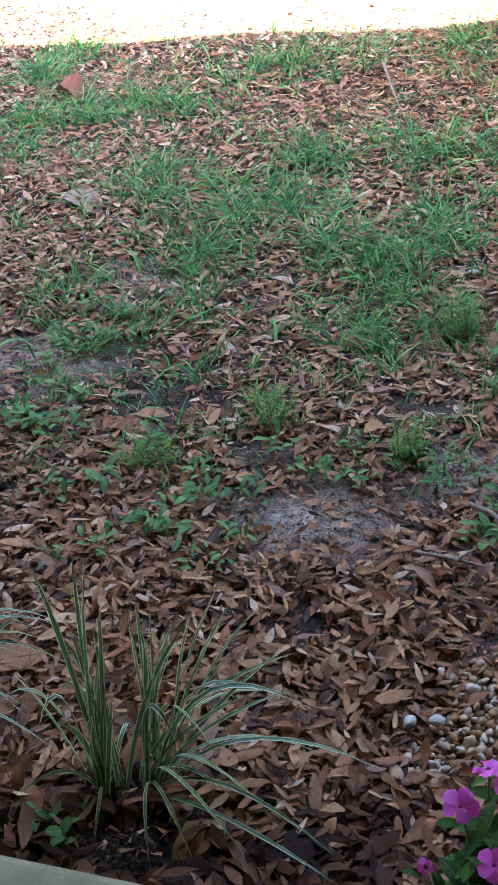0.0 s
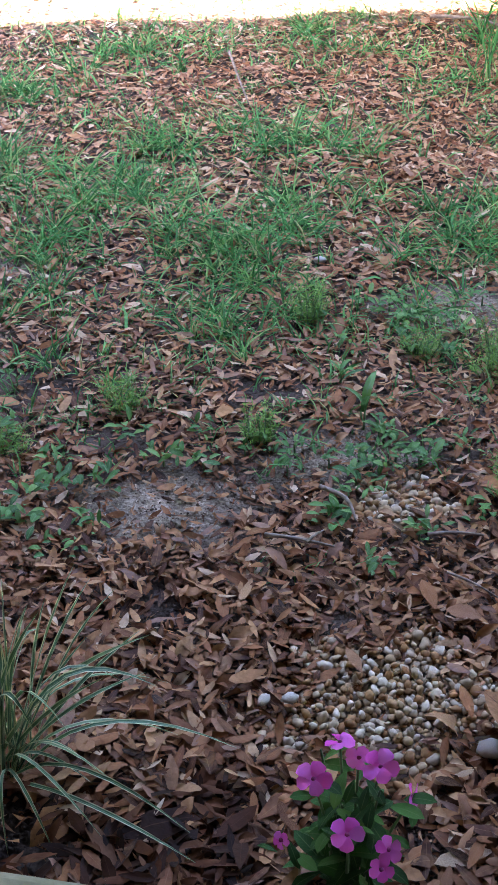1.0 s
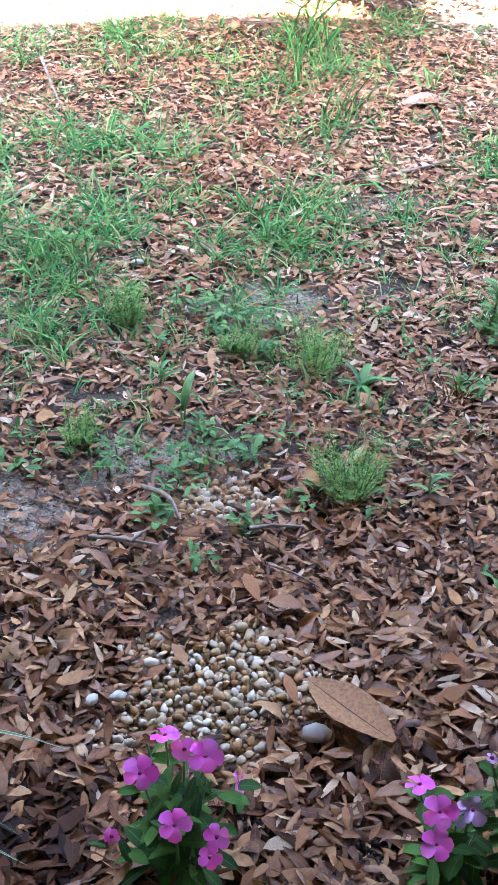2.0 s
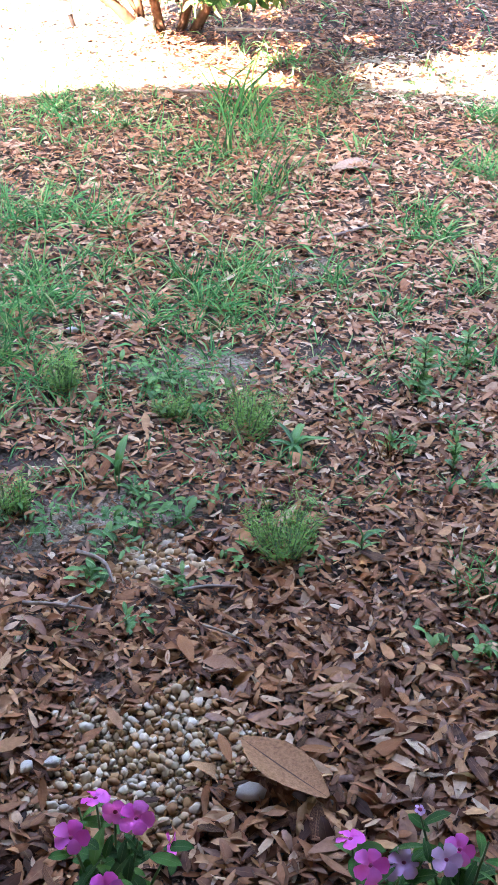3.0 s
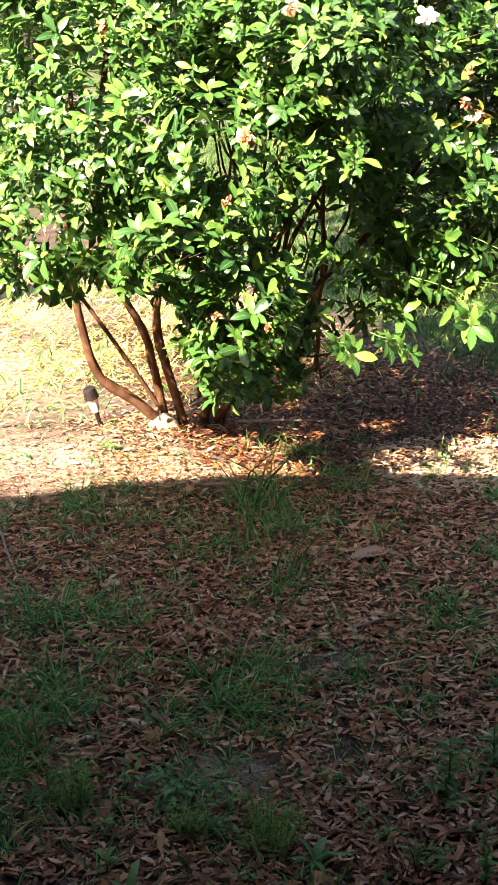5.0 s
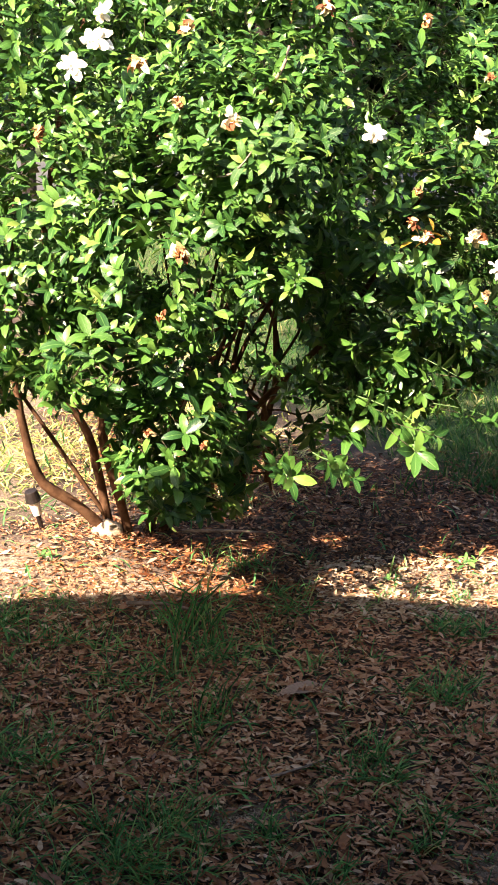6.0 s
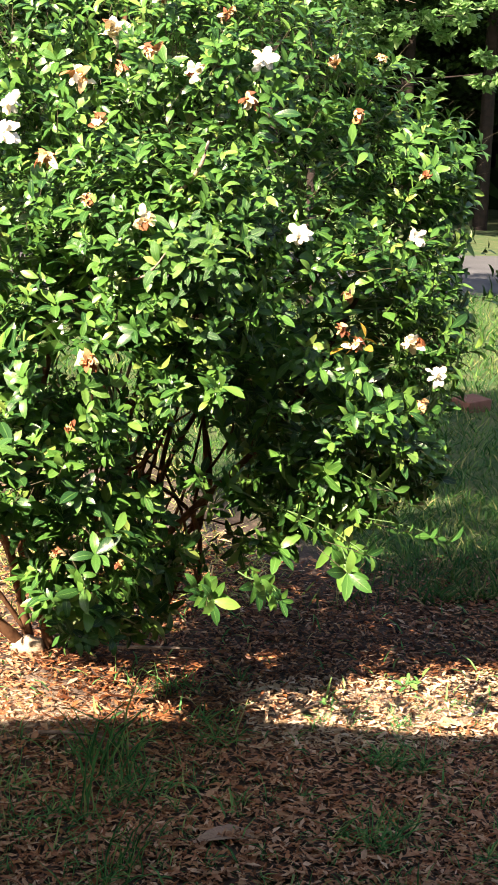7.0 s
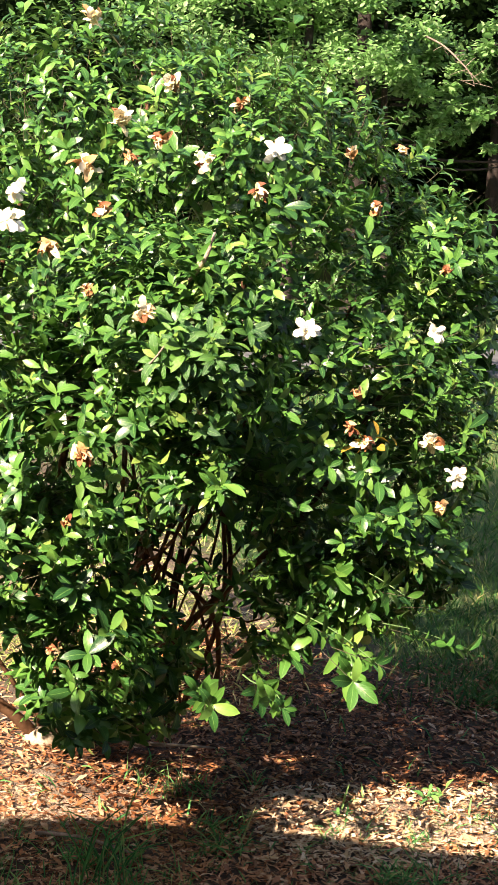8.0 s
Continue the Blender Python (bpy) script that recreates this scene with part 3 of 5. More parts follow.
keep = g.random(n) < dens * np.interp(y, [1.3, 1.9, 2.6, 4.0], [1.0, 1.0, 0.85, 0.85])
x, y = x[keep], y[keep]
n = len(x)
layer = g.random(n) ** 1.3
z = height(x, y) + 0.004 + 0.026 * layer * np.where(y < 1.8, 1.0, 0.65)
tip = np.where(g.random(n) < 0.2, 1.15, 0.7)
rot = turns(g.random(n) * 6.28, g.normal(size=n) * 0.2 * tip, g.normal(size=n) * 0.27 * tip)
ln = np.clip(0.031 * np.exp(0.34 * g.normal(size=n)), 0.010, 0.085) * np.interp(y, [1.0, 1.3, 1.55, 2.0, 2.6], [1.32, 1.22, 0.92, 0.78, 0.76])
wide = ln * (0.62 + 0.5 * g.random(n))
size = np.stack([ln, wide, ln], 1)
place = np.stack([x, y, z], 1)
place -= np.einsum("nij,nj->ni", rot, np.stack([ln / 2, 0 * ln, 0 * ln], 1))
near = np.flatnonzero((y < 1.75) & (layer > 0.85) & (x > 0.10) & (x < 0.85))[:290]
rest = np.setdiff1d(np.arange(n), near)
far_off = y[rest] > 2.1
fine, plain = rest[~far_off], rest[far_off]
PLAINER = [blade(3, w, f, c, 0.55, 0.55, 0.2, t, 0.16, seed=50 + i) for i, (w, f, c, t) in enumerate([(0.38, 0.15, 0.3, 0.1), (0.32, -0.2, -0.4, -0.2), (0.44, 0.12, 0.6, 0.3)])]
PLAINEST = [blade(2, w, f, c, 0.55, 0.55, 0.2, t, 0.16, seed=50 + i) for i, (w, f, c, t) in enumerate([(0.38, 0.15, 0.3, 0.1), (0.32, -0.2, -0.4, -0.2), (0.44, 0.12, 0.6, 0.3)])]
# Lightened share rises away from the house and follows the sun patches.
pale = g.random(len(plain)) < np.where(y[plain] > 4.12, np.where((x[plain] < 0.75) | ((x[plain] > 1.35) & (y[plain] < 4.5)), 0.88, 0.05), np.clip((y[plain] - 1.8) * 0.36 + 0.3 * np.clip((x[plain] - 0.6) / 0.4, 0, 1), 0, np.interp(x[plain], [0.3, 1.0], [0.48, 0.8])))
fresh, lit_far = plain[~pale], plain[pale]
# Palest leaves go where the strip of sun lies.
lit = g.random(len(lit_far)) < np.where((y[lit_far] > 4.0) & (y[lit_far] < 4.55), np.clip((x[lit_far] - 1.3) / 0.2, 0.25 * (x[lit_far] < 0.8), 0.85), 0)
creamy, lit_far = lit_far[lit], lit_far[~lit]
# Leaves under the bush and by the slab get the shade-darkened copy.
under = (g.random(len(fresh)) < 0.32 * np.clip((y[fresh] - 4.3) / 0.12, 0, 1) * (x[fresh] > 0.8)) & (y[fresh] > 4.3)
shade_under, fresh = fresh[under], fresh[~under]
by_slab = g.random(len(fine)) < np.clip((0.16 - x[fine]) / 0.12, 0.12, 1) * np.clip((1.31 + 0.05 * np.sin(17 * x[fine]) - y[fine]) / 0.06, 0, 0.85)
shade_near, fine = fine[by_slab], fine[~by_slab]
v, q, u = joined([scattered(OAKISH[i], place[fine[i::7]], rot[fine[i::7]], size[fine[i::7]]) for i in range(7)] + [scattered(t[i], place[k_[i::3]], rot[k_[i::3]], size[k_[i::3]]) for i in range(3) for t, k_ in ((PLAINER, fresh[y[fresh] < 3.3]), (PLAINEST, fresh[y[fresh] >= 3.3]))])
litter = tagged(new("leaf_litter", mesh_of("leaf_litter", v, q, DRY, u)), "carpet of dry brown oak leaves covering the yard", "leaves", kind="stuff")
v, q, u = joined([scattered(OAKISH[i], place[shade_near[i::7]], rot[shade_near[i::7]], size[shade_near[i::7]]) for i in range(7)] + [scattered(PLAINER[i], place[shade_under[i::3]], rot[shade_under[i::3]], size[shade_under[i::3]]) for i in range(3)])
tagged(new("damp_litter", mesh_of("damp_litter", v, q, SHADE_DRY, u)), "dry leaves by the porch slab and under the bush, darkened for shade", "leaves", kind="stuff")
v, q, u = joined([scattered(t[i], place[k_[i::3]], rot[k_[i::3]], size[k_[i::3]]) for i in range(3) for t, k_ in ((PLAINER, lit_far[y[lit_far] < 3.3]), (PLAINEST, lit_far[y[lit_far] >= 3.3]))])
tagged(new("bleached_litter", mesh_of("bleached_litter", v, q, LIT_DRY, u)), "paler dry leaves strewn before the bush, lightened for stronger light", "leaves", kind="stuff")
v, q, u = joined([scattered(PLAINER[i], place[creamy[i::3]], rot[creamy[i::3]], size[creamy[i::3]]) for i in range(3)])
tagged(new("straw_litter", mesh_of("straw_litter", v, q, SUNLIT_LEAF, u)), "dry leaves in the strip of sun, sunlight put into their pale colour", "leaves", kind="stuff")
# crumbs of broken leaves and bark
n = 26000
cx, cy = yard_places(n, 35, 1.0, 4.6)
n = len(cx)
v, q, u = scattered(blade(1, 0.6, 0.3, 0.5, 0.5, 0.6, 0.6), np.stack([cx, cy, height(cx, cy) + 0.003 + 0.014 * g.random(n)], 1), turns(g.random(n) * 6.28, g.normal(size=n) * 0.3, g.normal(size=n) * 0.4), 0.006 + 0.016 * g.random(n))
tagged(new("leaf_crumbs", mesh_of("leaf_crumbs", v, q, DRY, u)), "crumbs of broken dry leaves on the soil", "debris", kind="stuff")
dry_leaves = [mesh_of("leaf", t[0], t[1], DRY, t[2]) for t in OAKISH]
for j, i in enumerate(near):
    part("leaf", dry_leaves[j % 7], litter, pose_of(place[i], rot[i], size[i]))


# the litter goes on over the rest of the yard, thinning out
g = np.random.default_rng(33)
n = 64000
x, y = -4.6 + 9.8 * g.random(n), 0.9 + 6.4 * g.random(n)
lo, hi = -0.5 - 0.20 * y, 0.53 + 0.44 * y
keep = ((x < lo) | (x > hi)) & ~((y < 1.25 - 0.21 * x) & (x < 0.4)) & (g.random(n) < 1.0 - 0.24 * np.maximum(lo - x, x - hi))
keep &= g.random(n) < np.clip(2.2 - 0.28 * y, 0.15, 1)
x, y = x[keep], y[keep]
n = len(x)
ln = np.clip(0.047 + 0.012 * g.normal(size=n), 0.02, 0.09)
v, q, u = scattered(blade(2, 0.4, 0.2, 0.6, 0.5, 0.75, 0.3, 0.2, 0.2, 47), np.stack([x, y, height(x, y) + 0.004 + 0.012 * g.random(n)], 1), turns(g.random(n) * 6.28, g.normal(size=n) * 0.22, g.normal(size=n) * 0.28), ln)
tagged(new("scattered_leaves", mesh_of("scattered_leaves", v, q, DRY, u)), "dry brown leaves strewn over the side yard", "leaves", kind="stuff")
x, y = -5.0 + 10.5 * g.random(4200), 2.2 + 5.5 * g.random(4200)
keep = (x < -0.6 - 0.20 * y) | (x > 0.6 + 0.44 * y)
x, y = x[keep], y[keep]
n = len(x)
x, y = np.repeat(x, 4) + 0.02 * g.normal(size=4 * n), np.repeat(y, 4) + 0.02 * g.normal(size=4 * n)
n = len(x)
v, q, u = scattered(short[0], np.stack([x, y, height(x, y)], 1), turns(g.random(n) * 6.28, 0.4 + 0.8 * g.random(n), g.normal(size=n) * 0.4), 0.06 + 0.07 * g.random(n))
tagged(new("side_grass", mesh_of("side_grass", v, q, GRASS, u)), "sparse green grass of the side yard", "grass", kind="stuff")


# ---- single large leaves, twigs and stones on the ground ----
def fallen_leaf(a, b, wide, mat, label, lift=0.02, curl=0.5, fold=0.12, seed=0):
    """One big leaf lying from its tip a to its stalk b."""
    ln = math.dist(a, b)
    t = blade(12, wide / ln, fold, curl, 0.55, 0.8, 0.12, 0.15, 0.07, seed)
    m = pose(*b, lift, 0, 0, math.degrees(math.atan2(a[1] - b[1], a[0] - b[0]))) @ Matrix.Diagonal((ln, ln, ln, 1))
    ob = tagged(new("fallen_leaf", mesh_of("fallen_leaf", t[0], t[1], mat, t[2])), label, "leaf")
    ob.matrix_basis = m
    return ob


fallen_leaf((0.424, 1.402), (0.522, 1.280), 0.077, MAGNOLIA, "large brown magnolia leaf lying beside the pebbles", 0.044, -0.15, 0.30, 1)
fallen_leaf((0.375, 1.66), (0.385, 1.585), 0.024, DRY, "long reddish-brown leaf lying above the pebbles", 0.035, 0.3, 0.1, 2)
fallen_leaf((0.40, 1.59), (0.45, 1.565), 0.035, DRY, "broad reddish-brown leaf lying above the pebbles", 0.035, 0.3, 0.2, 3)
fallen_leaf((-0.41, 1.56), (-0.51, 1.52), 0.055, MAGNOLIA, "large tan magnolia leaf half under the litter", 0.026, 0.3, 0.1, 4)
fallen_leaf((-0.69, 3.74), (-0.79, 3.77), 0.09, RUSSET, "large reddish-brown leaf curled on the thin grass", 0.03, 1.5, 0.9, 5)
fallen_leaf((-0.54, 3.05), (-0.66, 3.09), 0.075, GREY_LEAF, "large weathered grey-brown leaf in the grass", 0.025, 0.75, 0.4, 6)
fallen_leaf((1.26, 3.54), (1.08, 3.49), 0.065, GREY_LEAF, "large pale weathered leaf on the litter", 0.03, 0.4, 0.35, 7)
fallen_leaf((0.245, 1.52), (0.262, 1.465), 0.018, DRY, "narrow brown leaf lying on the pebbles", 0.03, 0.2, 0.1, 9)
fallen_leaf((0.40, 1.44), (0.405, 1.375), 0.018, DRY, "narrow brown leaf lying on the pebbles", 0.03, 0.2, 0.1, 10)


def stick(points, r, label, seed=0):
    t = tube([(x, y, z) for x, y, z in points], [r, r * 0.9, r * 0.5], 6, 0.08, seed)
    return tagged(new("stick", mesh_of("stick", t[0], t[1], TWIG, t[2])), label, "stick")


stick([(0.137, 1.767, 0.036), (0.184, 1.753, 0.040), (0.246, 1.733, 0.036)], 0.0036, "short grey twig on the leaf litter")
stick([(0.201, 1.738, 0.042), (0.215, 1.752, 0.044), (0.232, 1.772, 0.038)], 0.0024, "small grey twig crossing another twig", 9)
stick([(0.235, 1.892, 0.032), (0.28, 1.855, 0.038), (0.287, 1.802, 0.03)], 0.0042, "bent grey twig on the leaf litter", 1)
stick([(0.397, 1.756, 0.036), (0.44, 1.757, 0.040), (0.487, 1.754, 0.034)], 0.0034, "dark twig on the leaf litter", 2)
stick([(0.414, 1.666, 0.036), (0.452, 1.634, 0.042), (0.484, 1.604, 0.036)], 0.0022, "thin grey twig on the leaf litter", 8)
stick([(0.13, 3.84, 0.06), (0.145, 3.72, 0.05), (0.175, 3.56, 0.02)], 0.0042, "pale stick lying in thin grass", 3)
stick([(0.74, 4.13, 0.05), (0.86, 4.09, 0.06), (1.0, 4.04, 0.03)], 0.006, "grey stick lying across grass", 4)
stick([(0.95, 3.08, 0.02), (1.05, 3.10, 0.03), (1.14, 3.16, 0.02)], 0.004, "thin grey twig on the leaf litter", 5)
stick([(1.0, 4.82, 0.03), (1.12, 4.78, 0.04), (1.3, 4.80, 0.02)], 0.007, "fallen twig under the gardenia bush", 6)


def rock(place, size, mat, label, seed, name="stone", yaw=0):
    t = lump(seed, 7, 8, 0.16)
    ob = tagged(new(name, mesh_of(name, t[0], t[1], mat, t[2])), label, "stone")
    ob.matrix_basis = pose(*place, 0, 0, yaw) @ Matrix.Diagonal((*size, 1))
    return ob


rock((0.745, 4.875, 0.024), (0.056, 0.042, 0.036), STONE, "pale tan stone at the foot of the gardenia", 3)
rock((0.424, 1.322, 0.026), (0.021, 0.016, 0.010), PALE_GREY, "smooth pale flat stone among the pebbles", 5)
rock((0.30, 2.70, 0.015), (0.014, 0.011, 0.009), FROSTED, "small white stone in the grass", 6)
brick = tagged(new("brick", mesh_from("brick", box(-0.105, 0.105, -0.09, 0.09, -0.03, 0.075, 0.012), TERRACOTTA)), "reddish-brown flat paver in the shaded lawn", "brick")
brick.matrix_basis = pose(3.86, 9.1, 0.01, 4, -3, 24)

# ---- pebbles ----
g = np.random.default_rng(15)
n = 9000
x, y = 0.30 + 0.24 * (2 * g.random(n) - 1), 1.435 + 0.18 * (2 * g.random(n) - 1)
n2 = 700
x, y = np.concatenate([x, 0.37 + 0.11 * (2 * g.random(n2) - 1)]), np.concatenate([y, 1.885 + 0.07 * (2 * g.random(n2) - 1)])
keep = g.random(len(x)) < np.clip(inside(STONY, x, y) * 2.2, 0, 1)
x, y = x[keep], y[keep]
rad = np.clip(0.0066 + 0.0020 * g.normal(size=len(x)), 0.0040, 0.0125)
tier = np.arange(len(x)) % 4
kept = np.zeros(len(x), bool)
for i in range(len(x)):
    near = kept & (tier == tier[i])
    kept[i] = not np.any(np.hypot(x[near] - x[i], y[near] - y[i]) < 0.84 * (rad[near] + rad[i]))
x, y, rad, tier = x[kept], y[kept], rad[kept], tier[kept]
n = len(x)
size = np.stack([rad * (1 + 0.35 * g.random(n)), rad * (0.85 + 0.2 * g.random(n)), rad * (0.5 + 0.3 * g.random(n))], 1)
place = np.stack([x, y, height(x, y) + 0.002 + 0.0045 * tier * (y < 1.7) + 0.003 * g.random(n)], 1)
rot = turns(g.random(n) * 6.28, g.normal(size=n) * 0.45, g.normal(size=n) * 0.45)
stones = [lump(60 + i, 4, 8, 0.25) for i in range(6)]
top = np.argsort(-place[:, 2])[:295]
rest = np.setdiff1d(np.arange(n), top)
v, q, u = joined([scattered(stones[i], place[rest[i::6]], rot[rest[i::6]], size[rest[i::6]]) for i in range(6)])
gravel = tagged(new("pebble_patch", mesh_of("pebble_patch", v, q, PEBBLE, u)), "patch of rounded tan, brown and white pebbles", "pebbles", kind="stuff")
pebble_meshes = [mesh_of("pebble", t[0], t[1], PEBBLE, t[2]) for t in stones]
for j, i in enumerate(top):
    part("pebble", pebble_meshes[j % 6], gravel, pose_of(place[i], rot[i], size[i]))
white_pebble = mesh_of("white_pebble", stones[2][0], stones[2][1], WHITE_STONE, stones[2][2])
part("pebble", white_pebble, gravel, pose(0.158, 1.43, 0.020, 10, 0, 20) @ Matrix.Diagonal((0.0125, 0.0105, 0.007, 1)), "large white pebble")
part("pebble", white_pebble, gravel, pose(0.121, 1.428, 0.020, 0, 8, 70) @ Matrix.Diagonal((0.0125, 0.010, 0.007, 1)), "large white pebble")


# crumbly potting soil with pale specks round the vincas
g = np.random.default_rng(16)
for name, count, mat, r, label in (("soil_crumbs", 2600, SOIL, 0.0034, "dark crumbly potting soil round the vinca plants"), ("soil_specks", 170, WHITE_STONE, 0.0016, "small pale specks in the potting soil")):
    pick = g.integers(0, len(DARK_SOIL), count)
    a, b, rx, ry = np.array(DARK_SOIL)[pick].T
    x, y = a + rx * 0.6 * g.normal(size=count), b + ry * 0.6 * g.normal(size=count)
    v, q, u = scattered(lump(9, 2, 5, 0.2), np.stack([x, y, height(x, y) + 0.002 + 0.004 * g.random(count)], 1), turns(g.random(count) * 6.28, g.normal(size=count), g.normal(size=count)), r * (0.5 + g.random(count)))
    tagged(new(name, mesh_of(name, v, q, mat, u)), label, "soil", kind="stuff")


# loose grains and lumps on the sandy patches
g = np.random.default_rng(18)
pick = g.integers(0, 8, 7000)
a, b, rx, ry = np.array(SANDY_AND_LIT)[pick].T
x, y = a + rx * 0.55 * g.normal(size=7000), b + ry * 0.55 * g.normal(size=7000)
r = np.clip(0.0013 * np.exp(0.45 * g.normal(size=7000)), 0.0006, 0.0034)
v, q, u = scattered(lump(11, 2, 4, 0.4), np.stack([x, y, height(x, y) + 0.3 * r], 1), turns(g.random(7000) * 6.28, g.normal(size=7000), g.normal(size=7000)), r)
tagged(new("sand_grains", mesh_of("sand_grains", v, q, GRIT, u)), "loose grey grit on the sandy soil", "grit", kind="stuff")


# ---- weeds ----
BROAD = [mesh_of("leaf", *blade(5, w, 0.25, c, 0.5, 0.6, 0.2, 0.1, 0.08, 80 + i)[:2], WEED, blade(5, w, 0.25, c, 0.5, 0.6, 0.2, 0.1, 0.08, 80 + i)[2]) for i, (w, c) in enumerate([(0.42, 0.7), (0.5, 1.0), (0.34, 0.5)])]
NARROW = [mesh_of("leaf", *blade(7, w, 0.4, c, 0.4, 0.7, 0.5, 0.2, 0.03, 85 + i)[:2], WEED, blade(7, w, 0.4, c, 0.4, 0.7, 0.5, 0.2, 0.03, 85 + i)[2]) for i, (w, c) in enumerate([(0.16, 1.0), (0.2, 1.5)])]

SEEDLING = [mesh_of("leaf", *blade(5, 0.62, 0.2, 0.6, 0.55, 0.5, 0.25, 0.1, 0.04, 89)[:2], WEED, blade(5, 0.62, 0.2, 0.6, 0.55, 0.5, 0.25, 0.1, 0.04, 89)[2])]


def weed(x, y, count, ln, seed, up=0.5, kind=BROAD, label="low green broad-leaved weed in the leaf litter", tall=0.0):
    g = np.random.default_rng(seed)
    z = float(height(np.array(x), np.array(y)))
    ob = empty("weed", pose(x, y, z), label, "weed", "weeds in the yard")
    stem_top = 0.012 + tall
    t = tube([(0, 0, -0.01), (0.002, 0.003, stem_top * 0.6), (0.0, 0.0, stem_top + 0.01)], [0.0025, 0.002, 0.0012], 5)
    part("stem", mesh_of("stem", t[0], t[1], GREEN_STEM, t[2]), ob)
    if kind is BROAD:
        count, ln = int(count * 2.3), ln * 0.74
    for i in range(count):
        yaw = 2.4 * i + g.normal() * 0.25
        pitch = up + 0.35 * g.normal()
        s = ln * (0.5 + 0.45 * g.random())
        part("leaf", kind[i % len(kind)], ob, pose_of(((0.016 * g.normal(), 0.014 * g.normal(), 0.018 + 0.022 * g.random()) if kind is BROAD and not tall else (0, 0, 0.008 + stem_top * (i + 1) / count)), turns(np.array(yaw), np.array(pitch), np.array(0.2 * g.normal())), (s, s, s)))
    return ob


for i, (x, y, c, ln) in enumerate([(-0.09, 2.06, 5, 0.05), (-0.03, 1.99, 6, 0.045), (0.04, 1.97, 5, 0.05), (0.25, 1.83, 8, 0.055), (0.39, 1.79, 7, 0.045), (0.32, 1.71, 6, 0.04), (0.78, 1.57, 6, 0.045),
                                   (0.85, 1.53, 8, 0.055), (-0.12, 1.93, 6, 0.045), (-0.19, 1.91, 5, 0.05), (-0.24, 1.90, 6, 0.05), (-0.15, 1.82, 6, 0.045), (-0.47, 2.25, 6, 0.05), (-0.56, 2.18, 7, 0.055)]):
    weed(x, y, c, ln, 100 + i)
for i, (x, y, c, ln) in enumerate([(0.31, 1.99, 7, 0.045), (0.42, 1.99, 8, 0.05), (0.30, 1.93, 6, 0.045), (0.36, 2.05, 6, 0.04), (0.50, 1.83, 6, 0.04), (0.64, 1.80, 4, 0.035), (-0.44, 2.55, 8, 0.045), (-0.52, 2.58, 7, 0.045),
                                   (0.50, 2.47, 7, 0.035), (0.43, 2.43, 7, 0.04), (0.98, 2.31, 8, 0.05), (1.13, 2.12, 6, 0.04), (-0.40, 1.98, 6, 0.06), (-0.36, 1.80, 5, 0.045)]):
    weed(x, y, c, ln, 130 + i)
for i, (x, y, c, ln) in enumerate([(0.56, 2.40, 7, 0.04), (0.36, 2.52, 7, 0.04), (0.62, 2.52, 6, 0.035), (1.02, 1.98, 6, 0.04), (0.20, 2.02, 6, 0.035), (0.55, 2.15, 6, 0.03), (0.77, 2.4, 6, 0.035), (-0.34, 1.245, 6, 0.035), (1.30, 2.35, 7, 0.05),
                                   (0.52, 4.62, 6, 0.05), (1.92, 4.40, 8, 0.06), (1.62, 4.25, 4, 0.05), (1.45, 2.2, 7, 0.05)]):
    weed(x, y, c, ln, 160 + i)
for i, (x, y, c, ln) in enumerate([(-0.545, 2.155, 8, 0.045), (-0.60, 2.19, 7, 0.045), (-0.485, 2.165, 8, 0.045), (-0.50, 2.46, 7, 0.045), (-0.45, 2.45, 7, 0.04), (-0.39, 2.455, 7, 0.04), (-0.54, 2.44, 6, 0.04), (-0.305, 2.105, 7, 0.04), (-0.33, 2.08, 6, 0.035),
                                   (-0.215, 1.985, 7, 0.04), (-0.30, 1.845, 8, 0.045), (-0.25, 1.825, 8, 0.045), (-0.185, 1.75, 6, 0.04), (-0.46, 1.945, 6, 0.04), (-0.44, 1.77, 5, 0.035)]):
    weed(x, y, c, ln, 400 + i)
weed(0.68, 2.18, 16, 0.085, 190, 0.18, NARROW, "rosette weed with long narrow green leaves")
weed(-0.325, 1.215, 5, 0.028, 199, 0.35, SEEDLING, "young bright green seedling with rounded leaves", 0.02)
weed(0.72, 1.83, 6, 0.075, 191, 0.7, NARROW, "young upright green weed with pale blades", 0.03)
weed(0.33, 2.09, 4, 0.125, 192, 1.25, NARROW, "upright weed with one broad standing blade", 0.03)
weed(0.30, 2.22, 4, 0.07, 193, 0.8, NARROW, "upright weed with narrow blades", 0.02)
weed(0.99, 2.34, 14, 0.06, 195, 0.6, BROAD, "tall leafy green weed stem", 0.11)
weed(1.12, 2.44, 10, 0.05, 196, 0.6, BROAD, "tall leafy green weed stem", 0.07)
weed(0.86, 2.13, 10, 0.05, 197, 1.0, NARROW, "dry greenish upright weed clump", 0.02)
weed(0.97, 2.07, 9, 0.045, 198, 0.7, BROAD, "yellowing leafy weed among dry leaves", 0.05)


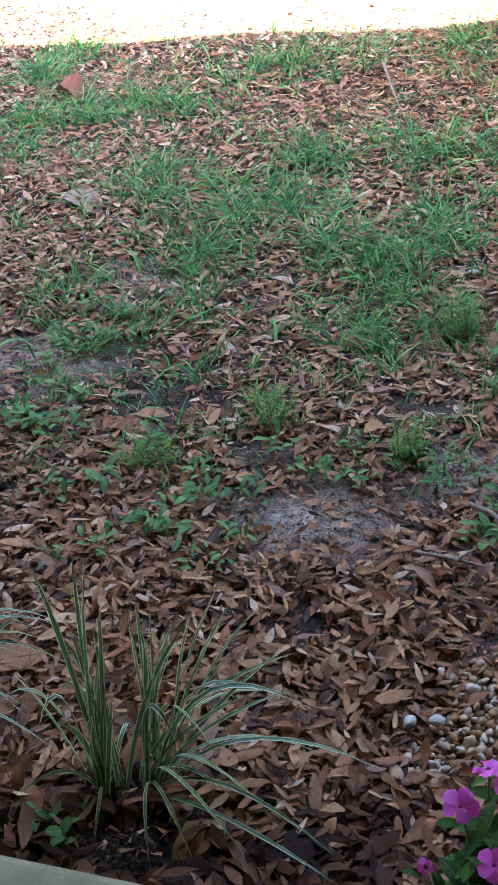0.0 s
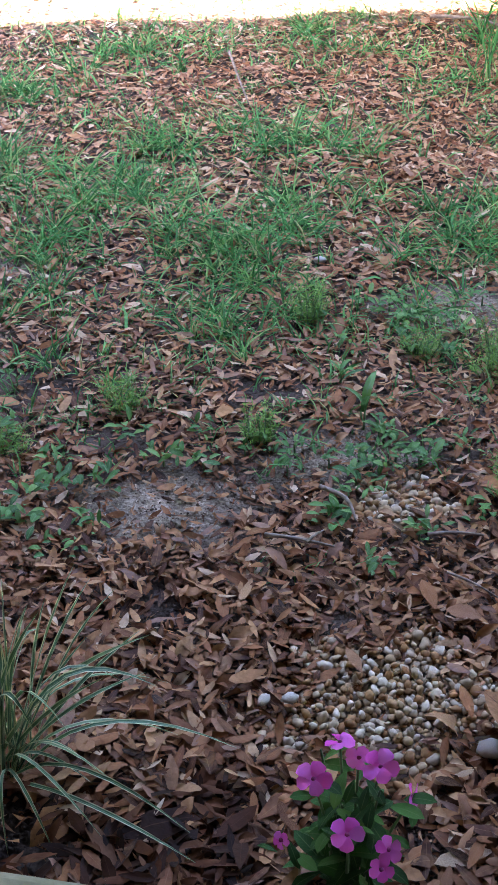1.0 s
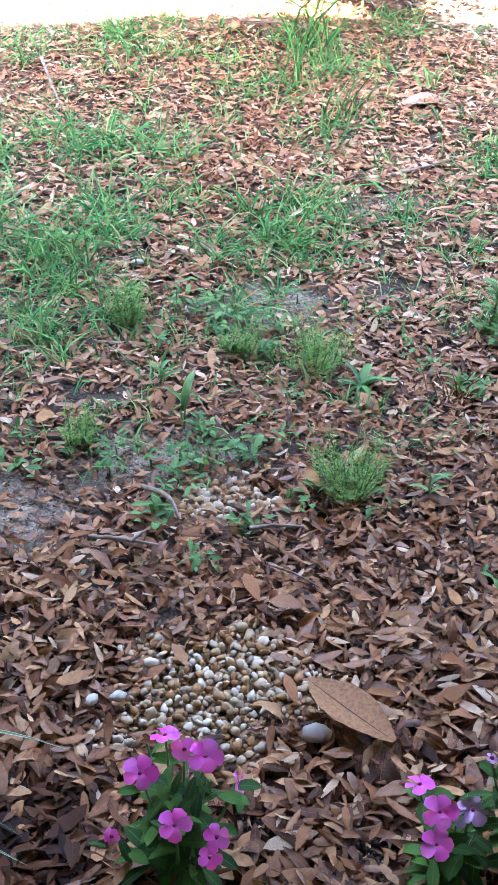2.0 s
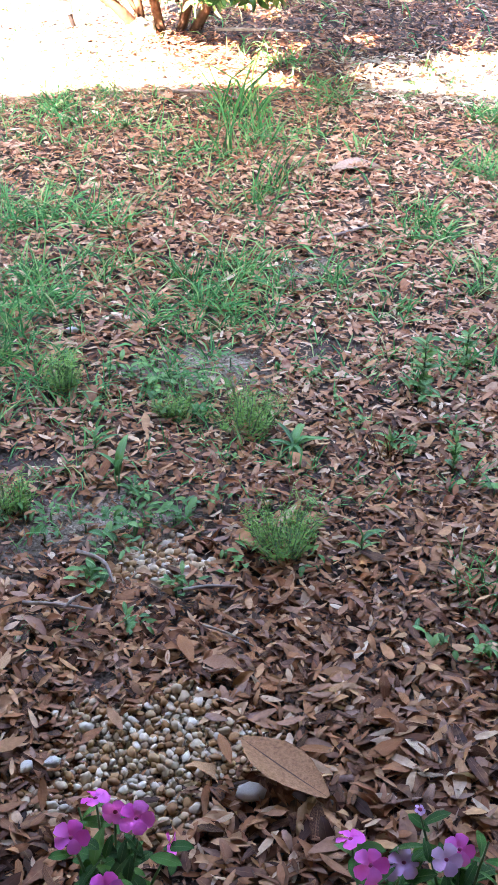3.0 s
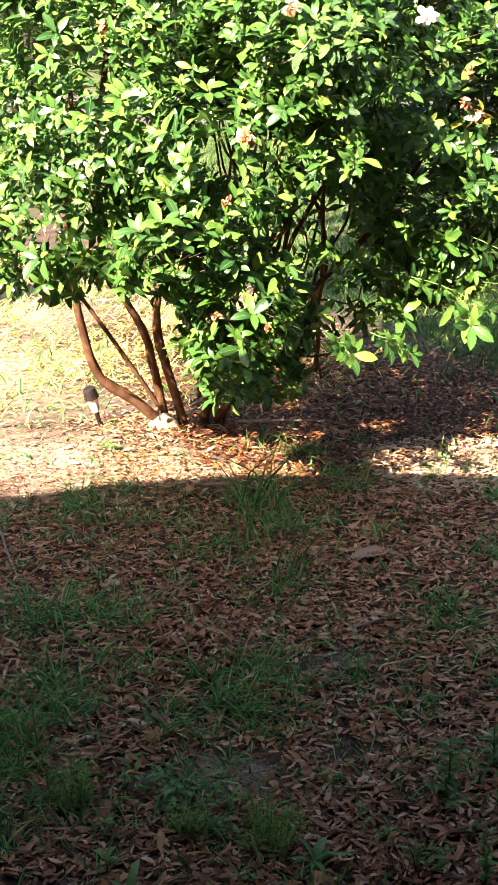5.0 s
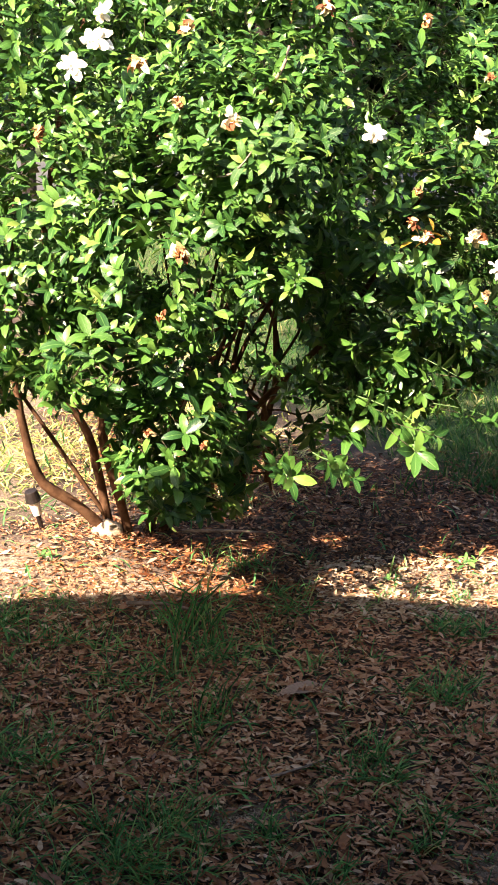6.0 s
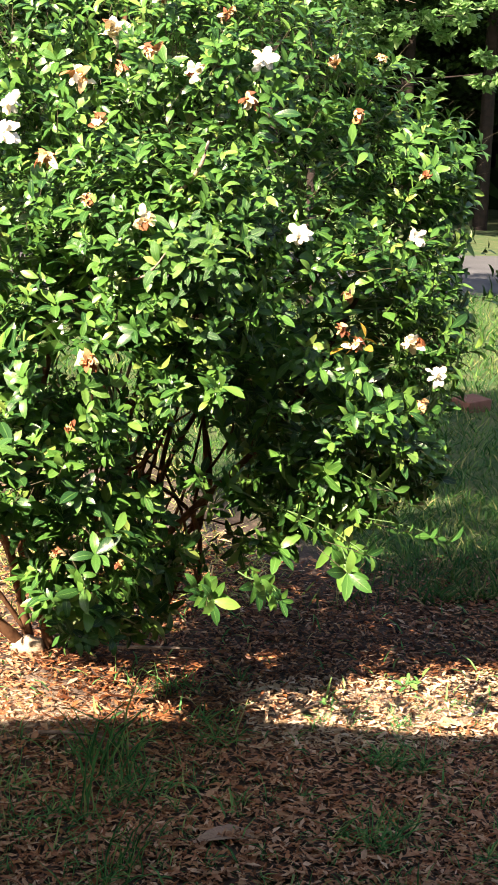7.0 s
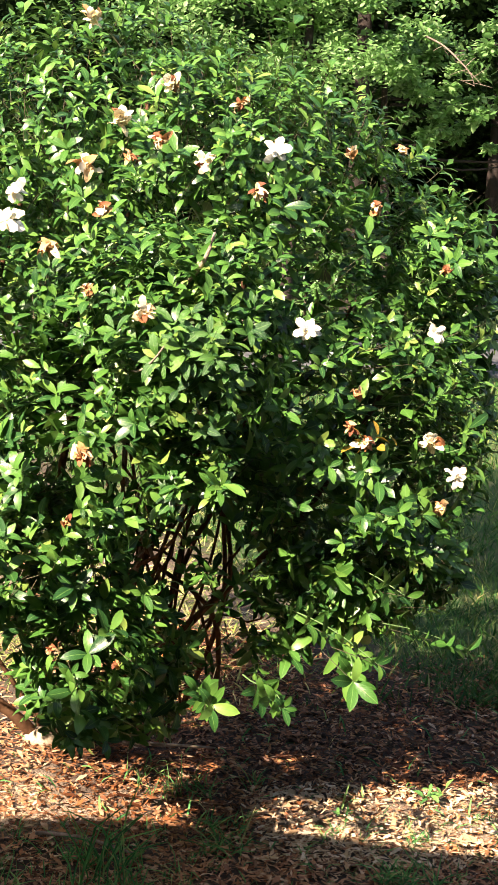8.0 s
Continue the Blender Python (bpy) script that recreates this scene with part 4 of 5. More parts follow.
def fine_weed(x, y, r, h, stems, seed):
    """A soft mound of thread-like leaves on thin stems."""
    g = np.random.default_rng(seed)
    ob = empty("feathery_weed", pose(x, y, float(height(np.array(x), np.array(y)))), "soft mound of feathery bright green weed", "weed", "feathery weeds")
    tubes, p, rot, sc = [], [], [], []
    for _ in range(stems):
        a, d = g.random() * 6.28, r * math.sqrt(g.random())
        foot = np.array([0.4 * d * math.cos(a), 0.4 * d * math.sin(a), 0])
        top = np.array([d * math.cos(a), d * math.sin(a), h * (0.35 + 0.75 * g.random())])
        mid = (foot + top) / 2 + g.normal(size=3) * 0.010
        tubes.append(tube([foot, mid, top], [0.0012, 0.001, 0.0005], 3))
        for f in np.linspace(0.15, 1, 9):
            at = foot + (top - foot) * f
            for _ in range(4):
                p.append(at + g.normal(size=3) * 0.004), rot.append((g.random() * 6.28, 0.25 + 0.6 * g.random(), g.normal() * 0.5)), sc.append(0.007 + 0.010 * g.random())
    v, q, u = joined(tubes)
    tagged(part("stem_tangle", mesh_of("stem_tangle", v, q, GREEN_STEM, u), ob), kind="stuff")
    rot = np.array(rot)
    v, q, u = scattered(blade(2, 0.13, 0.3, 0.6, 0.4, 0.7, 0.4, seed=seed), np.array(p), turns(*rot.T), np.array(sc))
    part("foliage", mesh_of("foliage", v, q, FERNY, u), ob)


fine_weed(0.595, 1.87, 0.085, 0.095, 60, 1)
fine_weed(0.61, 2.28, 0.085, 0.10, 55, 2)
fine_weed(0.26, 2.46, 0.05, 0.09, 34, 3)
fine_weed(0.47, 2.34, 0.05, 0.07, 24, 4)
fine_weed(-0.10, 2.16, 0.05, 0.07, 26, 5)
fine_weed(0.14, 2.05, 0.04, 0.08, 22, 6)
fine_weed(-0.32, 2.05, 0.06, 0.06, 26, 7)

# tall single blades before the bush
g = np.random.default_rng(19)
for n, (x, y, count, ln) in enumerate([(0.90, 3.98, 16, 0.30), (0.98, 3.92, 14, 0.26), (0.86, 3.36, 12, 0.16), (0.90, 3.46, 10, 0.18), (0.16, 2.62, 9, 0.15), (0.55, 4.25, 8, 0.12), (1.13, 4.5, 12, 0.13), (1.02, 4.62, 10, 0.14), (-0.55, 1.98, 12, 0.07), (0.02, 3.6, 8, 0.11), (0.83, 3.70, 12, 0.30), (0.92, 3.42, 9, 0.2), (1.60, 3.52, 14, 0.14), (1.24, 3.14, 14, 0.12), (0.72, 2.94, 14, 0.12), (0.55, 2.98, 12, 0.11), (1.0, 2.4, 8, 0.10), (0.06, 2.68, 14, 0.13), (0.13, 2.58, 12, 0.12), (0.88, 1.70, 26, 0.10), (0.91, 1.72, 18, 0.09), (0.245, 1.70, 9, 0.06), (0.13, 1.71, 9, 0.05)]):
    tuft = empty("grass_tuft", pose(x, y, float(height(np.array(x), np.array(y)))), "tuft of tall thin green grass blades", "grass", "tall grass tufts")
    for i in range(count):
        s = ln * (0.55 + 0.5 * g.random())
        t = BLADES[i % 4]
        part("blade", bpy.data.meshes.get("blade_%d" % (i % 4)) or mesh_of("blade_%d" % (i % 4), t[0], t[1], GRASS, t[2]), tuft,
             pose_of((g.normal() * 0.03, g.normal() * 0.03, -0.005), turns(g.random() * 6.28 * np.ones(()), np.array((1.15 if ln > 0.17 else 1.0) + 0.4 * g.random()), np.array(g.normal() * 0.4)), (s, 0.030 if ln > 0.17 else 0.045, s)))

# small creeping weeds on the bare sandy soil
g = np.random.default_rng(27)
for i, (x, y, r, k_) in enumerate([(0.42, 2.46, 0.10, 13), (0.10, 1.96, 0.12, 6), (0.98, 2.24, 0.10, 8), (0.40, 1.99, 0.08, 6), (-0.45, 2.3, 0.12, 6)]):
    for j in range(k_):
        weed(x + r * g.normal(), y + 0.6 * r * g.normal(), int(g.integers(4, 8)), 0.022 + 0.018 * g.random(), 700 + 20 * i + j, 0.55, BROAD, "small creeping green weed on sandy soil")
# dry brown stubble
stubble = empty("dry_stubble", pose(0.845, 2.125, 0.0), "clump of dry brown grass stubble in the litter", "grass")
for i in range(22):
    s = 0.05 + 0.05 * g.random()
    t = BLADES[2]
    part("blade", bpy.data.meshes.get("stubble_blade") or mesh_of("stubble_blade", t[0], t[1], DRY, t[2]), stubble,
         pose_of((g.normal() * 0.022, g.normal() * 0.018, -0.004), turns(np.array(g.random() * 6.28), np.array(1.0 + 0.45 * g.random()), np.array(g.normal() * 0.3)), (s, 0.03, s)))


# ---- variegated lilyturf ----
def lilyturf(x, y, tips, extra, seed, reach=0.27):
    g = np.random.default_rng(seed)
    ob = empty("lilyturf", pose(x, y, 0.0), "variegated lilyturf clump with cream-edged arching green blades", "plant", "lilyturf clumps")
    aims = [(a - x, b - y, c) for a, b, c in tips]
    for _ in range(extra):
        a, d = g.random() * 6.28, reach * (0.2 + 0.8 * g.random())
        aims.append((d * math.cos(a) + 0.03, d * math.sin(a) * 0.7 + 0.03, (0.30 - 0.9 * max(0, d - 0.05)) * (0.6 + 0.45 * g.random()) if g.random() < 0.8 else 0.03))
    for a, b, c in aims:
        flat = math.hypot(a, b)
        rise = max(c, 0.0) * 1.05 + 0.06 + 0.10 * g.random() * min(1, flat / 0.15)
        crown = (-0.022, -0.012) if a < 0.015 else (0.034, 0.006)
        foot = np.array([crown[0] + g.normal() * 0.010, crown[1] + g.normal() * 0.010, -0.005])
        end = np.array([a, b, c])
        aside = g.normal(size=3) * (0.012, 0.012, 0.0)
        ctl = foot + (end - foot) * (0.36, 0.36, 0.72) + aside if c > 0.17 else np.array([a * 0.42, b * 0.42, rise * 1.15]) + aside
        n = 9
        t = np.linspace(0, 1, n + 1)[:, None]
        line = (1 - t) ** 2 * foot + 2 * t * (1 - t) * ctl + t * t * end
        along = np.gradient(line, axis=0)
        side = np.cross(along, [0, 0, 1.0]) + np.cross(along, g.normal(size=3)) * 0.25
        side /= np.linalg.norm(side, axis=1)[:, None] + 1e-9
        w = (0.0036 + 0.0012 * g.random() if c > 0.15 else 0.0022 + 0.0012 * g.random()) * np.minimum(1, 0.6 + 2 * t) * np.minimum(1, (1.02 - t) * 3.2)
        up = np.cross(side, along)
        up /= np.linalg.norm(up, axis=1)[:, None] + 1e-9
        v = np.stack([line - side * w + up * w * 0.35, line, line + side * w + up * w * 0.35], 1).reshape(-1, 3)
        q = [(3 * i + s, 3 * i + 3 + s, 3 * i + 4 + s, 3 * i + 1 + s) for i in range(n) for s in (0, 1)]
        uv = [(s / 2, i / n) for i in range(n + 1) for s in range(3)]
        part("blade", mesh_of("blade", v, np.array(q), LIRIOPE, np.array(uv)), ob)
    return ob


lilyturf(-0.258, 1.315, [(-0.350, 1.36, 0.374), (-0.294, 1.36, 0.379), (-0.278, 1.38, 0.389), (-0.262, 1.33, 0.314), (-0.228, 1.38, 0.311), (-0.205, 1.36, 0.333), (-0.120, 1.40, 0.307), (-0.068, 1.38, 0.283),
                         (-0.026, 1.34, 0.239), (-0.043, 1.38, 0.207), (-0.034, 1.33, 0.183), (-0.022, 1.32, 0.168), (-0.085, 1.30, 0.206), (-0.416, 1.34, 0.144), (-0.289, 1.28, 0.189), (-0.269, 1.25, 0.22), (-0.164, 1.42, 0.236), (-0.104, 1.42, 0.265),
                         (0.083, 1.332, 0.03), (0.001, 1.36, 0.03), (0.018, 1.205, 0.02), (0.029, 1.16, 0.015), (-0.399, 1.282, 0.03), (-0.289, 1.203, 0.01), (-0.21, 1.179, 0.01), (-0.15, 1.18, 0.01), (-0.092, 1.203, 0.015), (-0.07, 1.269, 0.03), (-0.107, 1.278, 0.03), (-0.008, 1.426, 0.06)], 30, 1, 0.17)
lilyturf(-0.60, 1.42, [(-0.37, 1.50, 0.14), (-0.41, 1.47, 0.10), (-0.36, 1.36, 0.03)], 40, 2, 0.24)


# ---- vinca ----
def vinca_flower(parent, place, way, mat, size, seed):
    """Five flat overlapping petals round a dark eye."""
    g = np.random.default_rng(seed)
    rot = Vector(way).to_track_quat("Z", "Y").to_matrix().to_4x4()
    t = lump(3, 5, 8, 0.0)
    ob = part("flower", bpy.data.meshes.get("flower_eye") or mesh_of("flower_eye", t[0] * 0.0034, t[1], EYE, t[2]), parent, Matrix.Translation(place) @ rot, "pink five-petalled flower")
    key = "petal_" + mat.name
    t = blade(7, 0.84, 0.16, 0.55, 0.72, 0.40, 0.10, 0.0, 0.12, 7)
    me = bpy.data.meshes.get(key) or mesh_of(key, t[0], t[1], mat, t[2])
    for i in range(5):
        s = size * (0.92 + 0.12 * g.random())
        part("petal", me, ob, pose(0, 0, 0.0004 * i, 0, 0, 72 * i + 4 * g.normal()) @ pose(0, 0, 0, 13, -8 + 5 * g.normal(), 0) @ Matrix.Diagonal((s, s, s, 1)))
    return ob


VLEAF = blade(6, 0.37, 0.2, 0.7, 0.55, 0.5, 0.2, 0.05, 0.04, 21)
VINCA_MESH = mesh_of("vinca_leaf", VLEAF[0], VLEAF[1], VINCA_LEAF, VLEAF[2])


def vinca(x, y, flowers, h, r, leaves, seed):
    g = np.random.default_rng(seed)
    ob = empty("vinca", pose(x, y, 0), "vinca plant with glossy dark leaves and pink flowers", "flower plant", "vinca plants")
    tops = [(a - x, b - y, c) for a, b, c, *_ in flowers] + [(r * 0.9 * g.normal() * 0.6, r * 0.6 * g.normal(), h * (0.5 + 0.5 * g.random())) for _ in range(5)]
    for a, b, c in tops:
        t = tube([(0.01 * g.normal(), 0.01 * g.normal(), -0.01), (a * 0.6, b * 0.6, c * 0.55), (a, b, c - 0.002)], [0.003, 0.0024, 0.0015], 5)
        part("stem", mesh_of("stem", t[0], t[1], GREEN_STEM, t[2]), ob)
    for a, b, c, way, mat, size in flowers:
        vinca_flower(ob, (a - x, b - y, c), way, mat, size, seed + int(1000 * a))
    for i in range(leaves):
        a, b, c = tops[i % len(tops)]
        f = 0.3 + 0.62 * g.random()
        at = np.array([a * f, b * f, c * f]) + g.normal(size=3) * 0.006
        s = (0.030 + 0.022 * g.random()) * (1.35 - 0.5 * f)
        part("leaf", VINCA_MESH, ob, pose_of(at, turns(np.array(g.random() * 6.28), np.array(0.35 * g.normal() + 0.15), np.array(0.3 * g.normal())), (s, s, s)))
    return ob


FRONT, UPWARD, SIDEWAYS = (-0.1, -0.45, 0.9), (0.0, -0.25, 1.0), (0.9, -0.3, 0.2)
vinca(0.215, 1.135, [(0.166, 1.153, 0.18, FRONT, PINK, 0.023), (0.20, 1.088, 0.16, FRONT, PINK, 0.022), (0.245, 1.16, 0.19, FRONT, PINK, 0.023), (0.222, 1.18, 0.185, (-0.2, -0.9, 0.3), PINK, 0.018), (0.20, 1.19, 0.20, (0, 0.3, 1), PINK, 0.020),
                     (0.25, 1.092, 0.125, (0.3, -0.6, 0.8), PINK, 0.018), (0.24, 1.072, 0.115, FRONT, PINK, 0.016), (0.285, 1.16, 0.13, SIDEWAYS, PINK, 0.022), (0.13, 1.16, 0.06, (-0.5, -0.6, 0.6), PINK, 0.012)], 0.17, 0.07, 120, 31)
vinca(0.53, 1.065, [(0.51, 1.06, 0.17, FRONT, PINK, 0.023), (0.50, 1.03, 0.15, FRONT, PINK, 0.022), (0.50, 1.11, 0.16, (0, 0.35, 1), PINK, 0.021), (0.56, 1.08, 0.14, UPWARD, LILAC, 0.022), (0.545, 1.085, 0.125, FRONT, LILAC, 0.016)], 0.15, 0.06, 84, 32)
vinca(0.64, 1.075, [(0.605, 1.06, 0.16, FRONT, LILAC, 0.022), (0.63, 1.08, 0.15, FRONT, PINK, 0.022), (0.575, 1.09, 0.22, (0.3, -0.3, 1), LILAC, 0.008)], 0.20, 0.06, 80, 33)


# ---- solar path light ----
def path_light():
    ob = empty("path_light", pose(0.51, 4.97, 0.0, 6, -14, 0), "small leaning path light with dark cap and frosted tube", "garden light")
    bm = bmesh.new()
    bmesh.ops.create_cone(bm, cap_ends=True, segments=14, radius1=0.029, radius2=0.023, depth=0.042, matrix=Matrix.Translation((0, 0, 0.14)))
    bmesh.ops.bevel(bm, geom=bm.edges[:], offset=0.003, segments=2, affect="EDGES", profile=0.6)
    part("cap", mesh_from("cap", bm, BLACK), ob, None, "dark brown plastic cap")
    bm = bmesh.new()
    bmesh.ops.create_cone(bm, cap_ends=True, segments=14, radius1=0.016, radius2=0.022, depth=0.055, matrix=Matrix.Translation((0, 0, 0.092)))
    part("diffuser", mesh_from("diffuser", bm, FROSTED), ob)
    t = tube([(0, 0, -0.05), (0, 0, 0.02), (0, 0, 0.066)], [0.004, 0.009, 0.010], 8)
    part("stake", mesh_of("stake", t[0], t[1], BLACK, t[2]), ob)


path_light()

# ---- gardenia bush ----
gardenia = empty("gardenia_bush", pose(0, 0, 0), "large gardenia bush with glossy leaves and white and withered flowers", "bush")
BOUGHS = [([(0.78, 4.92, -0.05), (0.64, 4.86, 0.13), (0.50, 4.84, 0.21), (0.46, 4.83, 0.36), (0.43, 4.80, 0.54), (0.40, 4.70, 0.85), (0.45, 4.6, 1.3)], 0.026),
         ([(0.76, 4.92, -0.05), (0.71, 4.88, 0.22), (0.68, 4.85, 0.39), (0.57, 4.80, 0.56), (0.50, 4.72, 0.8), (0.55, 4.55, 1.4), (0.7, 4.5, 1.9)], 0.022),
         ([(0.83, 4.90, -0.05), (0.76, 4.86, 0.22), (0.71, 4.84, 0.39), (0.73, 4.80, 0.6), (0.8, 4.65, 1.1), (0.95, 4.45, 1.7), (1.0, 4.4, 2.1)], 0.022),
         ([(0.88, 4.92, -0.05), (0.91, 4.86, 0.15), (0.95, 4.82, 0.3), (1.0, 4.72, 0.6), (1.2, 4.6, 1.03), (1.3, 4.5, 1.5), (1.25, 4.4, 1.9)], 0.020),
         ([(0.92, 4.95, -0.05), (1.05, 4.72, 0.33), (1.14, 4.62, 0.45), (1.32, 4.58, 0.65), (1.5, 4.5, 0.85), (1.7, 4.45, 1.25)], 0.019),
         ([(1.10, 4.66, 0.40), (1.15, 4.62, 0.77), (1.22, 4.6, 1.0), (1.25, 4.5, 1.4)], 0.012),
         ([(0.95, 4.95, -0.03), (1.1, 4.85, 0.35), (1.18, 4.7, 0.75), (1.4, 4.55, 1.1), (1.6, 4.45, 1.5)], 0.014),
         ([(0.90, 4.95, -0.03), (1.0, 4.9, 0.4), (1.05, 4.8, 0.8), (0.9, 4.7, 1.3)], 0.012),
         ([(0.95, 4.8, 0.35), (0.95, 4.5, 0.45), (1.1, 4.2, 0.42), (1.18, 3.98, 0.50)], 0.008)]
for i, (pts, r) in enumerate(BOUGHS):
    t = tube(pts, np.linspace(r * 0.86, r * 0.32, len(pts)), 8, 0.09, i)
    part("trunk" if r > 0.015 else "branch", mesh_of("limb", t[0], t[1], BARK, t[2]), gardenia)
g = np.random.default_rng(61)
for i in range(24):
    a, b = np.array([0.84 + 0.46 * g.random(), 4.68 + 0.28 * g.random(), 0.10 + 0.36 * g.random()]), np.array([0.75 + 0.78 * g.random(), 4.32 + 0.35 * g.random(), 0.85 + 0.75 * g.random()])
    t = tube([a, a + (b - a) * 0.25 + g.normal(size=3) * 0.06, a + (b - a) * 0.5 + g.normal(size=3) * 0.07, a + (b - a) * 0.75 + g.normal(size=3) * 0.07, b], np.array([1, 0.9, 0.8, 0.65, 0.4]) * (0.004 + 0.006 * g.random()), 5, 0.06, i)
    part("branch", mesh_of("limb", t[0], t[1], (TWIG, BARK, BARK, BARK)[i % 4], t[2]), gardenia)
t = tube([(0.745, 4.9, 0.05), (0.58, 4.84, 0.33), (0.47, 4.83, 0.50), (0.41, 4.8, 0.60)], [0.009, 0.008, 0.007, 0.006], 6, 0.05, 44)
part("branch", mesh_of("limb", t[0], t[1], BARK, t[2]), gardenia)

for i, (pts, r) in enumerate([([(1.06, 3.98, 1.54), (1.075, 3.76, 1.58), (1.10, 3.72, 1.63), (1.115, 3.74, 1.68)], 0.006),
                               ([(0.9, 3.9, 1.35), (0.95, 3.66, 1.36), (0.98, 3.60, 1.40), (1.0, 3.6, 1.43)], 0.003)]):
    t = tube(pts, np.array([1, 0.9, 0.8, 0.6]) * r, 6, 0.06, 70 + i)
    part("branch", mesh_of("limb", t[0], t[1], TWIG, t[2]), gardenia, label="pale tan branch")

MASSES = [(1.15, 4.52, 1.38, 0.82, 0.78, 0.78), (0.84, 4.03, 1.15, 0.28, 0.37, 0.30), (0.58, 4.45, 1.32, 0.48, 0.62, 0.56), (0.36, 4.45, 0.96, 0.34, 0.50, 0.32), (1.54, 4.36, 1.15, 0.40, 0.56, 0.53), (1.22, 4.55, 0.80, 0.46, 0.46, 0.40), (1.05, 3.98, 1.41, 0.33, 0.38, 0.28),
          (1.0, 4.28, 0.68, 0.26, 0.34, 0.22), (0.84, 3.92, 0.66, 0.17, 0.24, 0.16), (0.64, 3.86, 0.88, 0.17, 0.22, 0.17), (0.82, 3.95, 0.52, 0.13, 0.2, 0.13), (0.96, 4.28, 0.44, 0.20, 0.28, 0.18), (0.79, 4.10, 0.82, 0.20, 0.30, 0.20), (0.85, 4.42, 1.93, 0.50, 0.50, 0.32), (1.22, 4.30, 1.86, 0.42, 0.45, 0.28), (1.74, 4.40, 1.50, 0.24, 0.36, 0.28), (1.62, 4.15, 0.82, 0.24, 0.26, 0.16), (0.48, 4.35, 1.75, 0.40, 0.42, 0.36), (1.14, 3.90, 1.08, 0.22, 0.20, 0.14), (1.27, 4.24, 0.60, 0.22, 0.22, 0.11), (1.50, 4.30, 0.68, 0.20, 0.22, 0.12), (1.61, 4.06, 0.94, 0.16, 0.20, 0.16), (1.80, 4.28, 1.63, 0.17, 0.24, 0.18)]
HOLLOWS = [(1.27, 3.85, 0.78, 0.18, 0.40, 0.27), (0.73, 3.75, 1.32, 0.15, 0.22, 0.12), (1.48, 3.80, 1.28, 0.18, 0.36, 0.11), (1.32, 3.74, 1.06, 0.18, 0.16, 0.10), (1.38, 3.85, 0.97, 0.13, 0.42, 0.15), (1.09, 4.2, 0.90, 0.11, 1.0, 0.16), (1.16, 4.2, 0.71, 0.10, 1.0, 0.10), (0.52, 4.0, 0.20, 0.3, 1.0, 0.2), (1.25, 4.4, 0.58, 0.09, 1.2, 0.06), (1.20, 5.0, 0.62, 0.35, 0.5, 0.22), (0.60, 4.4, 0.63, 0.10, 0.9, 0.11)]
OPEN_FLOWERS = [((1.26, 3.84, 1.875), 0.036), ((1.335, 3.70, 1.47), 0.034), ((1.695, 3.92, 1.46), 0.034), ((1.79, 3.97, 1.085), 0.034), ((0.64, 3.83, 1.68), 0.05), ((0.58, 3.84, 1.62), 0.044), ((0.66, 3.86, 1.75), 0.036)]
FADING_FLOWERS = [((0.82, 3.84, 1.81), 0.038), ((1.10, 3.85, 1.835), 0.032), ((0.83, 4.05, 2.17), 0.034), ((1.02, 3.92, 2.015), 0.034), ((0.90, 3.87, 1.92), 0.04), ((0.96, 3.65, 1.50), 0.032), ((1.72, 4.0, 1.17), 0.036)]
ORANGE_FLOWERS = [((0.835, 3.62, 1.176), 0.037), ((0.99, 3.85, 1.885), 0.028), ((0.92, 3.85, 1.84), 0.024), ((0.86, 3.78, 1.71), 0.030), ((0.74, 3.78, 1.625), 0.034), ((0.83, 3.70, 1.54), 0.024), ((1.46, 3.95, 1.885), 0.026), ((1.53, 3.93, 1.755), 0.024), ((1.60, 4.0, 1.90), 0.022), ((1.22, 3.80, 1.775), 0.028), ((1.18, 3.90, 1.98), 0.026), ((1.49, 3.72, 1.205), 0.028), ((1.76, 4.0, 1.0), 0.030)]
BROWN_FLOWERS = [((0.77, 3.80, 0.67), 0.024), ((0.60, 3.95, 1.93), 0.026), ((1.72, 3.95, 1.61), 0.02), ((1.46, 3.72, 1.325), 0.022), ((1.45, 3.72, 1.24), 0.02), ((0.80, 3.75, 1.0), 0.02), ((0.50, 3.95, 1.45), 0.028), ((0.93, 3.85, 0.62), 0.02)]
g = np.random.default_rng(77)
spots, aims = [], []
area = np.array([a * b + b * c + a * c for *_, a, b, c in MASSES])
